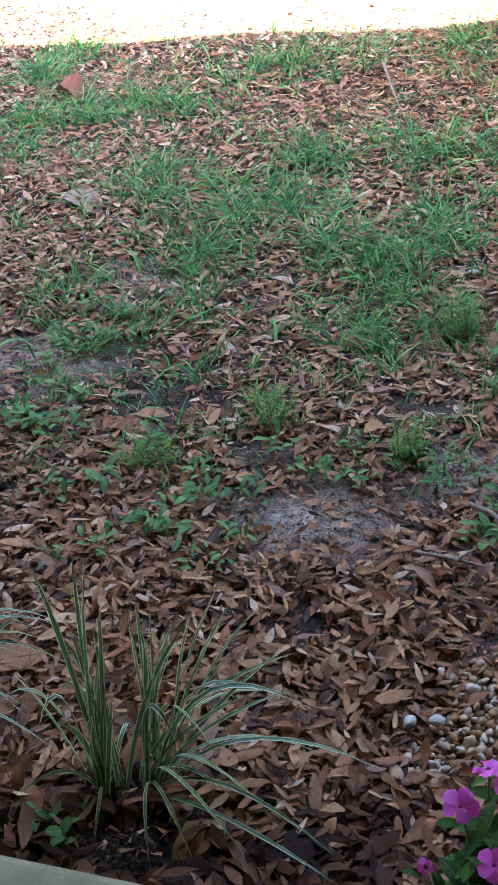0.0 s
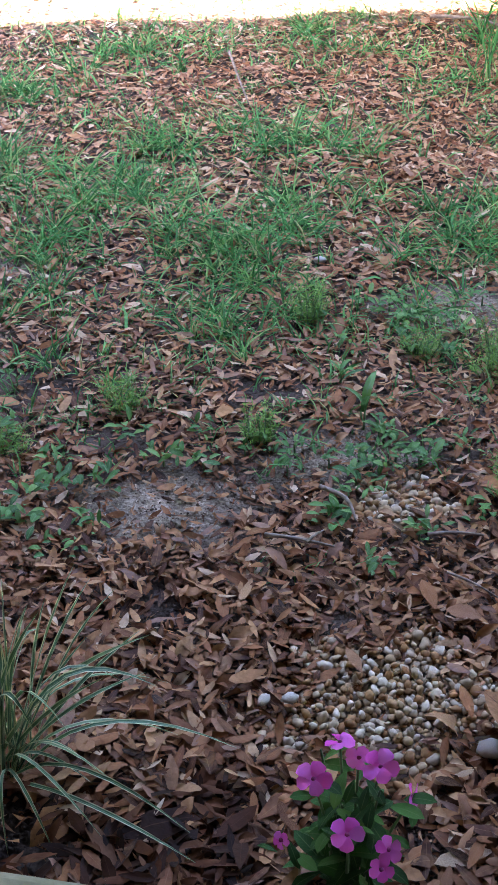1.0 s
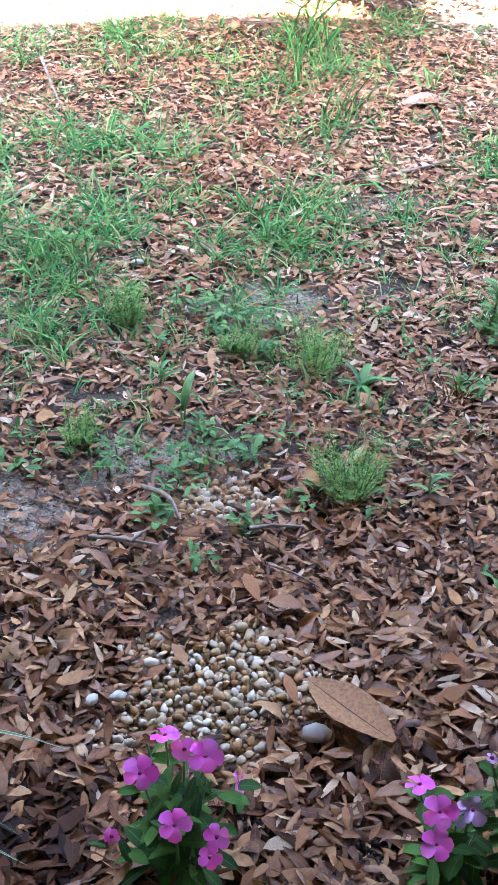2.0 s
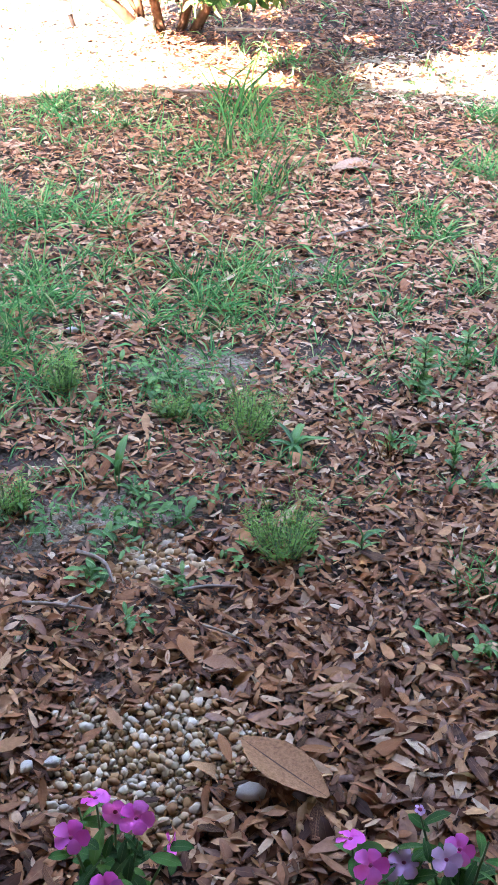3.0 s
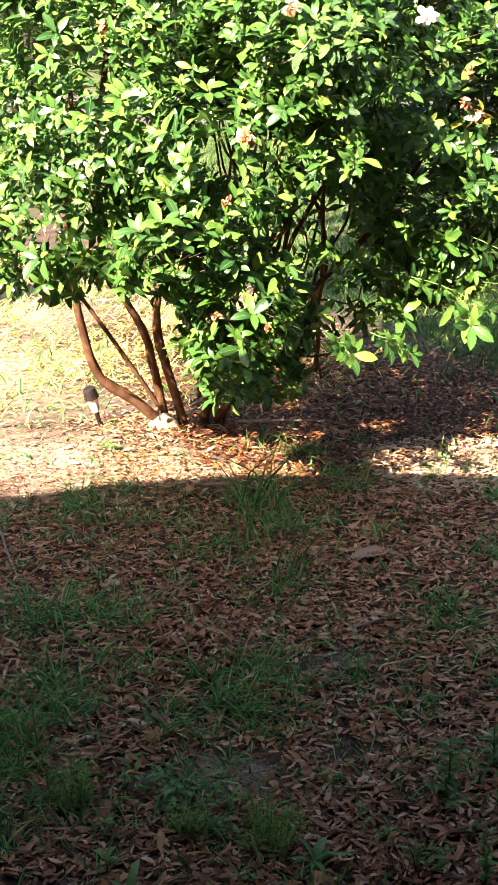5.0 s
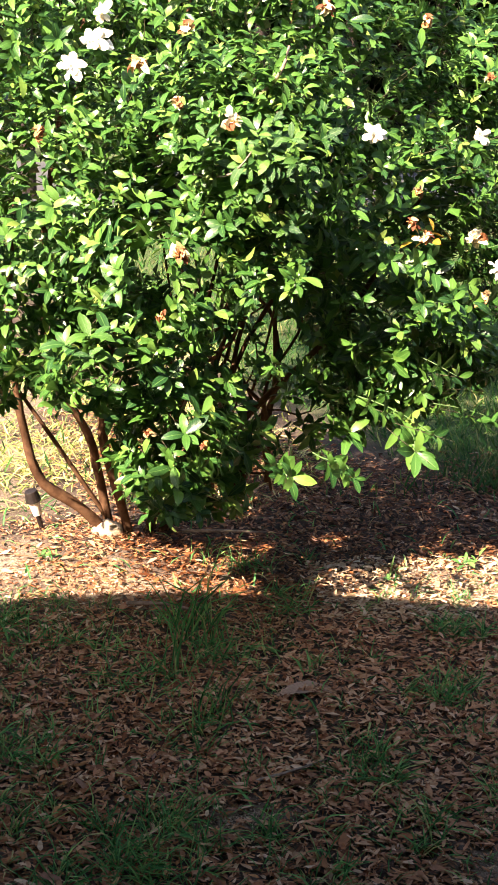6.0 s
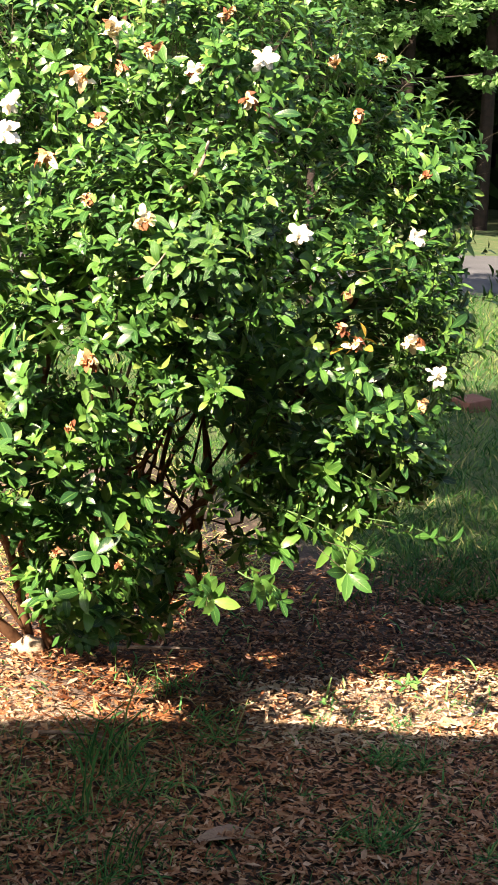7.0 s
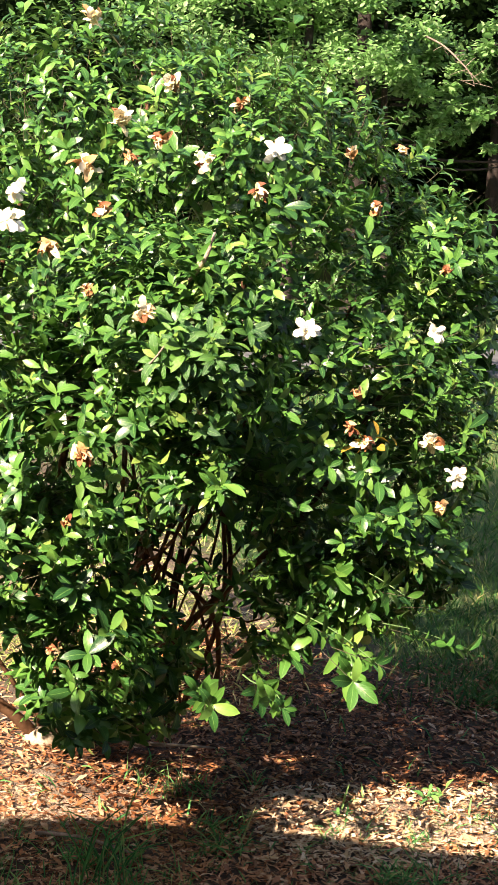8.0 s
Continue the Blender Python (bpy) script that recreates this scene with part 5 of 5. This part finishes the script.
for m_i, count in enumerate((area / area.sum() * 15000).astype(int)):
    c, r = np.array(MASSES[m_i][:3]), np.array(MASSES[m_i][3:])
    d = g.normal(size=(count, 3))
    d /= np.linalg.norm(d, axis=1)[:, None]
    far = 1.04 - 0.38 * g.random((count, 1)) ** 1.5 + 0.05 * g.normal(size=(count, 1))
    p = c + d * r * far
    deep = np.min([np.sqrt((((p - np.array(o[:3])) / np.array(o[3:])) ** 2).sum(1)) if n != m_i else np.full(count, 9.0) for n, o in enumerate(MASSES)], 0)
    hollow = np.min([np.sqrt((((p - np.array(o[:3])) / np.array(o[3:])) ** 2).sum(1)) for o in HOLLOWS], 0)
    lumpy = np.sin(9 * p[:, 0] + 3 * p[:, 2]) * np.sin(8 * p[:, 1] + 2) * np.sin(9.5 * p[:, 2] + 4 * p[:, 0])
    ok = (deep > 0.74) & ((hollow > 1) | (g.random(count) < 0.14)) & (lumpy > -0.24 - 0.3 * g.random(count)) & (p[:, 2] > np.where(p[:, 0] > 1.04 + 0.2 * (p[:, 1] - 3.8), 0.52, np.clip(0.40 - 0.25 * (p[:, 1] - 3.8), 0.2, 0.5))) & ~((p[:, 0] < 0.64 + 0.13 * (p[:, 1] - 3.8)) & (p[:, 2] < 0.70 - 0.21 * (p[:, 1] - 3.8))) & (g.random(count) < np.interp(p[:, 2], [0.5, 1.1], [0.62, 1.0])) & ((p[:, 1] < 4.4) | (p[:, 2] > 1.2) | (p[:, 0] > 1.22) | (g.random(count) < np.where(p[:, 0] > 0.85, 0.16, 0.4)))
    out = d / r
    out /= np.linalg.norm(out, axis=1)[:, None]
    spots.append(p[ok]), aims.append((out * 0.75 + np.array([0, 0, 0.55]) + 0.24 * g.normal(size=(count, 3)))[ok])
# sprays that reach out of the mass
for a, b, n in [((1.35, 4.05, 0.72), (1.56, 3.74, 0.66), 6), ((1.5, 4.0, 0.70), (1.86, 3.95, 0.63), 8), ((1.5, 3.9, 0.66), (1.50, 3.72, 0.62), 4), ((1.12, 3.85, 0.56), (1.16, 3.75, 0.55), 4), ((1.28, 3.88, 0.56), (1.34, 3.76, 0.54), 4), ((1.7, 4.45, 1.55), (1.90, 4.55, 1.74), 4),
                ((1.3, 4.3, 2.05), (1.35, 4.25, 2.22), 3), ((1.75, 4.3, 1.2), (2.02, 4.2, 1.28), 4), ((0.9, 4.3, 2.15), (0.92, 4.25, 2.32), 3), ((0.5, 4.3, 0.75), (0.35, 4.2, 0.68), 4), ((1.72, 4.2, 0.88), (1.92, 4.1, 0.80), 5), ((1.45, 4.05, 0.85), (1.65, 3.85, 0.80), 5), ((0.6, 4.3, 2.0), (0.55, 4.2, 2.15), 3), ((1.74, 4.05, 1.12), (1.99, 4.03, 1.17), 7), ((1.72, 4.1, 1.50), (1.88, 4.05, 1.61), 3)]:
    t = tube([np.array(a) - (np.array(b) - np.array(a)) * 0.4, a, (np.array(a) + np.array(b)) / 2 + (0.01, 0, 0.022), b], [0.0026, 0.0022, 0.0017, 0.001], 5, 0.05, n)
    part("twig", mesh_of("spray_twig", t[0], t[1], GREEN_STEM, t[2]), gardenia)
    f = np.linspace(0.2, 1, n)[:, None]
    spots.append(np.array(a) + (np.array(b) - np.array(a)) * f), aims.append(np.repeat([np.subtract(b, a)], n, 0) / math.dist(a, b) + np.array([0, 0, 0.4]))
spots, aims = np.concatenate(spots), np.concatenate(aims)
# flowers sit at the outer tips, clear of leaves
open_to = np.ones(len(spots), bool)
for p, s in OPEN_FLOWERS + FADING_FLOWERS + ORANGE_FLOWERS + BROWN_FLOWERS:
    for way in (Vector((-0.15, -0.95, 0.2)).normalized(), -SUN_WAY):
        along = (spots - p) @ np.array(way)
        aside = np.linalg.norm(spots - p - along[:, None] * np.array(way), axis=1)
        open_to &= ~((aside < s * 1.25 + 0.026) & (along > -0.01))
spots, aims = spots[open_to], aims[open_to]
aims /= np.linalg.norm(aims, axis=1)[:, None]
n = len(spots)

# thin twigs under each cluster of leaves
inner = np.array([1.05, 4.55, 1.1]) + g.normal(size=(n, 3)) * (0.5, 0.5, 0.4)
back = spots + (inner - spots) * (0.03 + 0.06 * g.random((n, 1))) - aims * 0.05
axis = spots - back
length = np.linalg.norm(axis, axis=1)
rot = turns(np.arctan2(axis[:, 1], axis[:, 0]), np.arctan2(axis[:, 2], np.hypot(axis[:, 0], axis[:, 1])), np.zeros(n))
v, q, u = scattered(tube([(0, 0, 0), (1, 0, 0)], [1.0, 0.6], 3), back[::3], rot[::3], np.stack([length, 0.0013 * np.ones(n), 0.0013 * np.ones(n)], 1)[::3])
tagged(part("twig_tangle", mesh_of("twig_tangle", v, q, TWIG_GREEN, u), gardenia), kind="stuff")

GLEAVES = [blade(4, w, f, c, 0.54, 0.70, 0.10, t, 0.05, 200 + i) for i, (w, f, c, t) in enumerate([(0.38, 0.22, 0.6, 0.1), (0.34, 0.15, 1.0, -0.2), (0.41, 0.30, 0.4, 0.15), (0.36, 0.1, 1.3, 0.2)])]
FINE_GLEAVES = [blade(6, w, f, c, 0.54, 0.70, 0.10, t, 0.03, 210 + i) for i, (w, f, c, t) in enumerate([(0.38, 0.22, 0.6, 0.1), (0.34, 0.15, 1.0, -0.2), (0.41, 0.30, 0.4, 0.15), (0.36, 0.1, 1.3, 0.2)])]
PLAIN_GLEAVES = [blade(2, w, f, c, 0.54, 0.70, 0.10, t, 0.03, 220 + i) for i, (w, f, c, t) in enumerate([(0.38, 0.22, 0.6, 0.1), (0.34, 0.15, 1.0, -0.2), (0.41, 0.30, 0.4, 0.15), (0.36, 0.1, 1.3, 0.2)])]
per = g.integers(5, 8, n)
own = np.repeat(np.arange(n), per)
num = np.concatenate([np.arange(k_) for k_ in per])
total = len(own)
a = aims[own]
e1 = np.cross(a, [0.2, 0.1, 0.97])
e1 /= np.linalg.norm(e1, axis=1)[:, None]
e2 = np.cross(a, e1)
ang = num * 2.4 + (g.random(n) * 6.28)[own] + g.normal(size=total) * 0.2
lean = 0.66 + 0.5 * g.random(total)
way = a * np.cos(lean)[:, None] + (e1 * np.cos(ang)[:, None] + e2 * np.sin(ang)[:, None]) * np.sin(lean)[:, None]
way[:, 2] -= 0.12
way /= np.linalg.norm(way, axis=1)[:, None]
side = np.cross(a, way)
side /= np.linalg.norm(side, axis=1)[:, None] + 1e-9
face = np.cross(way, side)
rots = np.stack([way, side, face], -1)
ln = (np.where(np.arange(n) >= n - 69, 0.056, np.clip(0.064 - 0.0110 * spots[:, 2], 0.042, 0.056)) * (0.72 + 0.58 * g.random(n) ** 1.3))[own] * (0.70 + 0.5 * g.random(total))
place = spots[own] - a * (0.006 * num)[:, None]
size = np.stack([ln, ln, ln], 1)
close = np.flatnonzero((place[:, 1] < 3.75) & (place[:, 2] > 0.4))
close = close[np.argsort(place[close, 1])][:280]
rest = np.setdiff1d(np.arange(total), close)
deep = []
for *c, a_, b_, c_ in MASSES[:7]:
    d = g.normal(size=(900, 3))
    d *= (0.42 + 0.36 * g.random((900, 1))) / np.linalg.norm(d, axis=1)[:, None]
    deep.append(np.array(c) + d * (a_, b_, c_))
deep = np.concatenate(deep)
deep = deep[np.min([np.sqrt((((deep - np.array(o[:3])) / np.array(o[3:])) ** 2).sum(1)) for o in HOLLOWS], 0) > 1.1]
deep = deep[(deep[:, 2] > 1.15) | ((deep[:, 0] > 1.3) & (deep[:, 2] > 0.62))]
m_ = len(deep)
fore, rear, hind = rest[place[rest, 1] < 3.87], rest[(place[rest, 1] >= 3.87) & (place[rest, 1] < 4.4)], rest[place[rest, 1] >= 4.4]
v, q, u = joined([scattered(t[i], place[k_[i::4]], rots[k_[i::4]], size[k_[i::4]]) for i in range(4) for t, k_ in ((FINE_GLEAVES, fore), (GLEAVES, rear), (PLAIN_GLEAVES, hind))] + [scattered(chip(0.5, 0.05), deep, turns(g.random(m_) * 6.28, g.normal(size=m_) * 0.5, g.normal(size=m_) * 0.5), 0.05 + 0.03 * g.random(m_))])
tagged(part("foliage", mesh_of("foliage", v, q, GARDENIA, u), gardenia), "dense glossy green foliage", kind="stuff")
gleaf = [mesh_of("gardenia_leaf", t[0], t[1], GARDENIA, t[2]) for t in FINE_GLEAVES]
yellow_leaf = mesh_of("yellow_leaf", FINE_GLEAVES[0][0], FINE_GLEAVES[0][1], YELLOW, FINE_GLEAVES[0][2])
for j, i in enumerate(close):
    part("leaf", gleaf[j % 4], gardenia, pose_of(place[i], rots[i], size[i]))

# a spray of yellowed leaves
for i in range(9):
    s_ = 0.036 + 0.018 * g.random()
    part("leaf", yellow_leaf, gardenia, pose_of((1.53 + 0.022 * g.normal(), 3.84 + 0.012 * g.normal(), 1.185 + 0.022 * g.normal()), turns(np.array(g.random() * 6.28), np.array(0.6 * g.normal()), np.array(0.5 * g.normal())), (s_, s_, s_)), "yellowed leaf")

POUT = blade(6, 0.52, -0.15, 1.0, 0.62, 0.5, 0.25, 0.25, 0.2, 5)
PLIMP = blade(6, 0.54, 0.5, 1.7, 0.6, 0.5, 0.35, 0.8, 0.5, 6)


def gardenia_flower(place, size, mats, template, petals, seed, name, label):
    g = np.random.default_rng(seed)
    mat, limp = mats[0], template is PLIMP
    way = Vector((0.1 * g.normal() - 0.1, -0.9, 0.5 + 0.25 * g.normal()))
    t = lump(2, 5, 8, 0.1)
    heart = bpy.data.meshes.get("flower_heart_" + mat.name) or mesh_of("flower_heart_" + mat.name, t[0] * 0.006, t[1], mat, t[2])
    ob = part(name, heart, gardenia, Matrix.Translation(place) @ way.to_track_quat("Z", "Y").to_matrix().to_4x4(), label)
    for i in range(petals):
        mat = mats[int(g.integers(0, len(mats)))]
        me = bpy.data.meshes.get("petal_" + mat.name + name) or mesh_of("petal_" + mat.name + name, template[0], template[1], mat, template[2])
        outer = i < petals * 0.6
        s = size * (1.0 if outer else 0.68) * (0.75 + 0.45 * g.random())
        if limp:
            turn = pose(0.15 * s * g.normal(), 0.15 * s * g.normal(), 0.004 * g.normal(), 0, 0, 63 * i + 30 * g.normal()) @ pose(0, 0, 0, 45 * g.normal(), -35 + 38 * g.normal(), 0)
        else:
            turn = pose(0, 0, 0.002 if outer else 0.006, 0, 0, 63 * i + 15 * g.normal()) @ pose(0, 0, 0, 24 * g.normal(), (-6 if outer else -46) + 28 * g.normal(), 0)
        part("petal", me, ob, turn @ Matrix.Diagonal((s, s, s, 1)))


for i, (p, s) in enumerate(OPEN_FLOWERS):
    gardenia_flower(p, s, (PETAL, PETAL, PETAL, CREAM), POUT, 13, 300 + i, "flower", "open white gardenia flower")
for i, (p, s) in enumerate(FADING_FLOWERS):
    gardenia_flower(p, s, (CREAM, CREAM, PETAL, CREAM, WITHERED), PLIMP, 22, 320 + i, "flower", "fading cream gardenia flower")
for i, (p, s) in enumerate(ORANGE_FLOWERS):
    gardenia_flower(p, s, (WITHERED, CREAM, WITHERED), PLIMP, 18, 340 + i, "withered_flower", "withered orange-brown gardenia flower")
for i, (p, s) in enumerate(BROWN_FLOWERS):
    gardenia_flower(p, s, (WITHERED, WITHERED), PLIMP, 12, 370 + i, "withered_flower", "withered brown gardenia flower")


# ---- the woods beyond ----
def leaflet(w, bend):
    """A six-cornered leaf folded at its rib."""
    v = np.array([(0, 0, 0), (0.3, -w * 0.46, bend), (0.72, -w * 0.42, bend * 0.6), (1, 0, -bend), (0.72, w * 0.42, bend * 0.6), (0.3, w * 0.46, bend)])
    return v, np.array([(0, 1, 2, 3), (0, 3, 4, 5)]), np.array([(0.5, 0), (0, 0.3), (0.1, 0.7), (0.5, 1), (0.9, 0.7), (1, 0.3)])


OLEAF = [leaflet(w, b) for w, b in ((0.55, 0.10), (0.45, -0.08), (0.62, 0.05))]
FAR_LEAF = [chip(w, b) for w, b in ((0.62, 0.08), (0.5, -0.06), (0.7, 0.03))]


def tree(x, y, trunk_r, high, clumps, leaves, leaf, seed, label, name="tree", lean=0.0, mat=None):
    """A tapered trunk, limbs to each clump, and clumps of many small leaves."""
    g = np.random.default_rng(seed)
    ob = empty(name, pose(x, y, 0), label, "tree" if name == "tree" else "shrub", "woods beyond the street" if name == "tree" else "woodland shrubs")
    if trunk_r:
        t = tube([(0, 0, -0.2), (0.3 * lean, 0, high * 0.35), (lean * 0.8, 0.1, high * 0.7), (lean, 0.1, high)], [trunk_r * 1.25, trunk_r, trunk_r * 0.75, trunk_r * 0.3], 9, 0.04, seed)
        part("trunk", mesh_of("trunk", t[0], t[1], WOOD_BARK, t[2]), ob)
    p, d, limbs = [], [], []
    vol = np.array([c[3] ** 2 for c in clumps])
    for c, k_ in zip(clumps, (vol / vol.sum() * leaves).astype(int)):
        c = np.array(c)
        limbs.append(tube([(lean * 0.5, 0.05, max(0.02, min(high * 0.8, c[2] - 0.3 * c[3]))), c[:3] * (0.6, 0.6, 1) - (0, 0, 0.1), c[:3]], [max(0.02, trunk_r * 0.3), max(0.012, trunk_r * 0.18), 0.006], 5, 0.05))
        sub = c[:3] + c[3] * g.normal(size=(max(4, k_ // 45), 3)) * (0.55, 0.55, 0.36)
        k_ = int(k_ * 1.7)
        pick = sub[g.integers(0, len(sub), k_)]
        off = g.normal(size=(k_, 3)) * c[3] * (0.125, 0.125, 0.075)
        p.append(pick + off), d.append(off / (np.linalg.norm(off, axis=1)[:, None] + 1e-9))
    for t in limbs:
        part("limb", mesh_of("tree_limb", t[0], t[1], WOOD_BARK, t[2]), ob)
    p = np.concatenate(p)
    n = len(p)
    rot = turns(g.random(n) * 6.28, g.normal(size=n) * 0.45 - 0.2, g.normal(size=n) * 0.5)
    s = leaf * (0.7 + 0.6 * g.random(n))
    v, q, u = joined([scattered((OLEAF if y < 20 else FAR_LEAF)[i], p[i::3], rot[i::3], s[i::3]) for i in range(3)])
    tagged(part("crown", mesh_of("crown", v, q, mat or WOODS, u), ob), "", kind="stuff")
    return ob


tree(12.55, 32.0, 0.15, 12, [(0, 0, 6, 2.4), (1.5, 0.5, 8, 2.5), (-1.6, 0, 8.2, 2.2), (0.5, 0, 10.5, 2.4)], 9000, 0.17, 1, "tall thin-trunked tree with a leafy crown")
tree(10.85, 33.0, 0.16, 11, [(0, 0, 5.6, 2.2), (1.2, 0.6, 8, 2.2), (-1.2, 0.2, 9, 2.4)], 8000, 0.17, 2, "slim dark-trunked tree with a leafy crown")
# Hidden from view; added so its crown shades the trunks beyond.
tree(6.2, 26.8, 0.16, 11, [(0, 0, 6.8, 2.0), (1.6, 0.5, 7.6, 2.0), (-1.5, 0, 8.2, 2.0), (0.8, 0.8, 9.6, 2.2), (2.6, 1.2, 8.4, 1.8)], 9000, 0.2, 8, "hidden high-crowned tree added to shade the trunks across the street")
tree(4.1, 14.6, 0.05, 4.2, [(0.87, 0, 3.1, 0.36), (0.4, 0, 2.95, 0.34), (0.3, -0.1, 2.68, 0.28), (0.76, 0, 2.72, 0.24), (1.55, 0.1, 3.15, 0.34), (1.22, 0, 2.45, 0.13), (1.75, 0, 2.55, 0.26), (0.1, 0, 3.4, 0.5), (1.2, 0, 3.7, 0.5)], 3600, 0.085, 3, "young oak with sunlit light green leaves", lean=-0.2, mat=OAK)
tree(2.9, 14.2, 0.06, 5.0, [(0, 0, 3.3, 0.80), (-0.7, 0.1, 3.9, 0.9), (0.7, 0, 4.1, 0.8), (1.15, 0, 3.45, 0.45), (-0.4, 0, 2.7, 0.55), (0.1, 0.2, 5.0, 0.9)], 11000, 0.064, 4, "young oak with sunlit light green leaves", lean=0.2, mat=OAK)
tree(0.7, 17.0, 0.08, 6.5, [(0, 0, 3.4, 1.3), (1.1, 0.2, 4.6, 1.2), (-1.2, 0.2, 4.8, 1.2), (0, 0, 6, 1.3)], 7000, 0.12, 5, "leafy dark green tree behind the gardenia")
for i, (x, y, h, s) in enumerate([(-4, 33, 13, 1.2), (0.5, 30, 12, 1.1), (4.5, 33, 13, 1.2), (7.0, 36, 14, 1.3), (16.4, 38, 13, 1.2), (17.5, 31, 12, 1.1), (22, 35, 14, 1.2), (2.5, 38, 14, 1.3), (11.5, 39, 14, 1.3), (27, 33, 13, 1.2)]):
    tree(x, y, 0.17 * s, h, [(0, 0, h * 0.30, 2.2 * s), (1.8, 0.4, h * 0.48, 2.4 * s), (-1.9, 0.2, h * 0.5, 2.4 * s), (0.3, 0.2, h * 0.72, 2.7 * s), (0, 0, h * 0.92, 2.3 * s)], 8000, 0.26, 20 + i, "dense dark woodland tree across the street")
for i in range(16):
    x = -5 + 2.1 * i + 0.6 * math.sin(3 * i)
    if 8.0 < x < 14.0:
        continue
    tree(x, 27.5 + 3.2 * math.sin(2.1 * i + 1), 0.0, 1.0, [(0, 0, 0.7, 1.1), (0.9, 0.1, 0.6, 0.9), (-0.7, 0.2, 1.2, 1.0)], 1700, 0.12, 60 + i, "low leafy shrub at the edge of the woods", "shrub", mat=OAK)

# Out of view; added only to cast shade on the lawn.
tree(-3.2, 4.4, 0.16, 7.2, [(0.5, -1.7, 5.8, 0.9), (-0.3, -2.2, 6.6, 0.9), (1.1, -1.2, 6.4, 0.9), (0.3, -1.4, 7.0, 1.0), (1.0, -2.0, 6.9, 0.8)], 7000, 0.12, 7, "unseen oak added beside the house to shade the lawn")

# dense far woods that close the view
g = np.random.default_rng(55)
n = 48000
x, y, z = -30 + 85 * g.random(n), 44 + 7 * g.random(n), 22 * g.random(n)
# Both side belts are out of view, added to block low sky light.
x[:8000], y[:8000], z[:8000] = -22 + 5 * g.random(8000), 2 + 44 * g.random(8000), 16 * g.random(8000)
x[8000:16000], y[8000:16000], z[8000:16000] = 30 + 5 * g.random(8000), -6 + 52 * g.random(8000), 17 * g.random(8000)
simple = chip(0.7, 0.08)
v, q, u = scattered(simple, np.stack([x, y, z], 1), turns(g.random(n) * 6.28, g.normal(size=n) * 0.6, g.normal(size=n) * 0.6), 0.8 + 0.6 * g.random(n))
tagged(new("far_woods", mesh_of("far_woods", v, q, WOODS, u)), "dense dark green far woods, with unseen side belts that cut sky light", "woods", kind="stuff")

# Near-black patches paint the shaded gaps between distant foliage.
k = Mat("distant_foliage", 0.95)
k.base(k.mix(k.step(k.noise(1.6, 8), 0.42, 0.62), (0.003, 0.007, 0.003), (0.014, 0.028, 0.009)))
k.bump(k.noise(2.5, 8), 1.0, 0.5)
bm = bmesh.new()
ring = [(-26 + 64 * f - 3 * math.sin(math.pi * f), 20 + 34 * math.sin(math.pi * f)) for f in np.linspace(0, 1, 25)]
low = [bm.verts.new((x, y, -1)) for x, y in ring]
high = [bm.verts.new((x, y, 17 + 2 * math.sin(5 * x))) for x, y in ring]
for i in range(24):
    bm.faces.new((low[i], low[i + 1], high[i + 1], high[i]))
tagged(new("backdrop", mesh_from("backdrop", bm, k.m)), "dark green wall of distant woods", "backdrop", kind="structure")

# bare dead branch hanging before the woods
g = np.random.default_rng(91)
dead = empty("dead_branch", pose(4.14, 13.2, 3.30) @ Matrix.Diagonal((0.78, 0.78, 0.78, 1)), "bare grey dead branch hanging from the young oak", "branch")
main = [(-0.24, 0, 0.24), (0.0, 0, 0.15), (0.18, -0.05, -0.02), (0.34, -0.05, -0.16), (0.40, 0, -0.30)]
t = tube(main, [0.014, 0.012, 0.009, 0.007, 0.004], 6, 0.06, 3)
part("branch", mesh_of("dead_limb", t[0], t[1], TWIG, t[2]), dead)
for i in range(16):
    f = 0.2 + 0.78 * i / 15
    at = np.array([np.interp(f, np.linspace(0, 1, 5), np.array(main)[:, k_]) for k_ in range(3)])
    end = at + np.array([0.10 * (-1) ** i + 0.05 * g.normal(), 0.05 * g.normal(), 0.03 + 0.07 * g.normal() - 0.05]) * 1.2
    t = tube([at, (at + end) / 2 + g.normal(size=3) * 0.01, end], [0.005, 0.004, 0.002], 4)
    part("twig", mesh_of("dead_twig", t[0], t[1], TWIG, t[2]), dead)
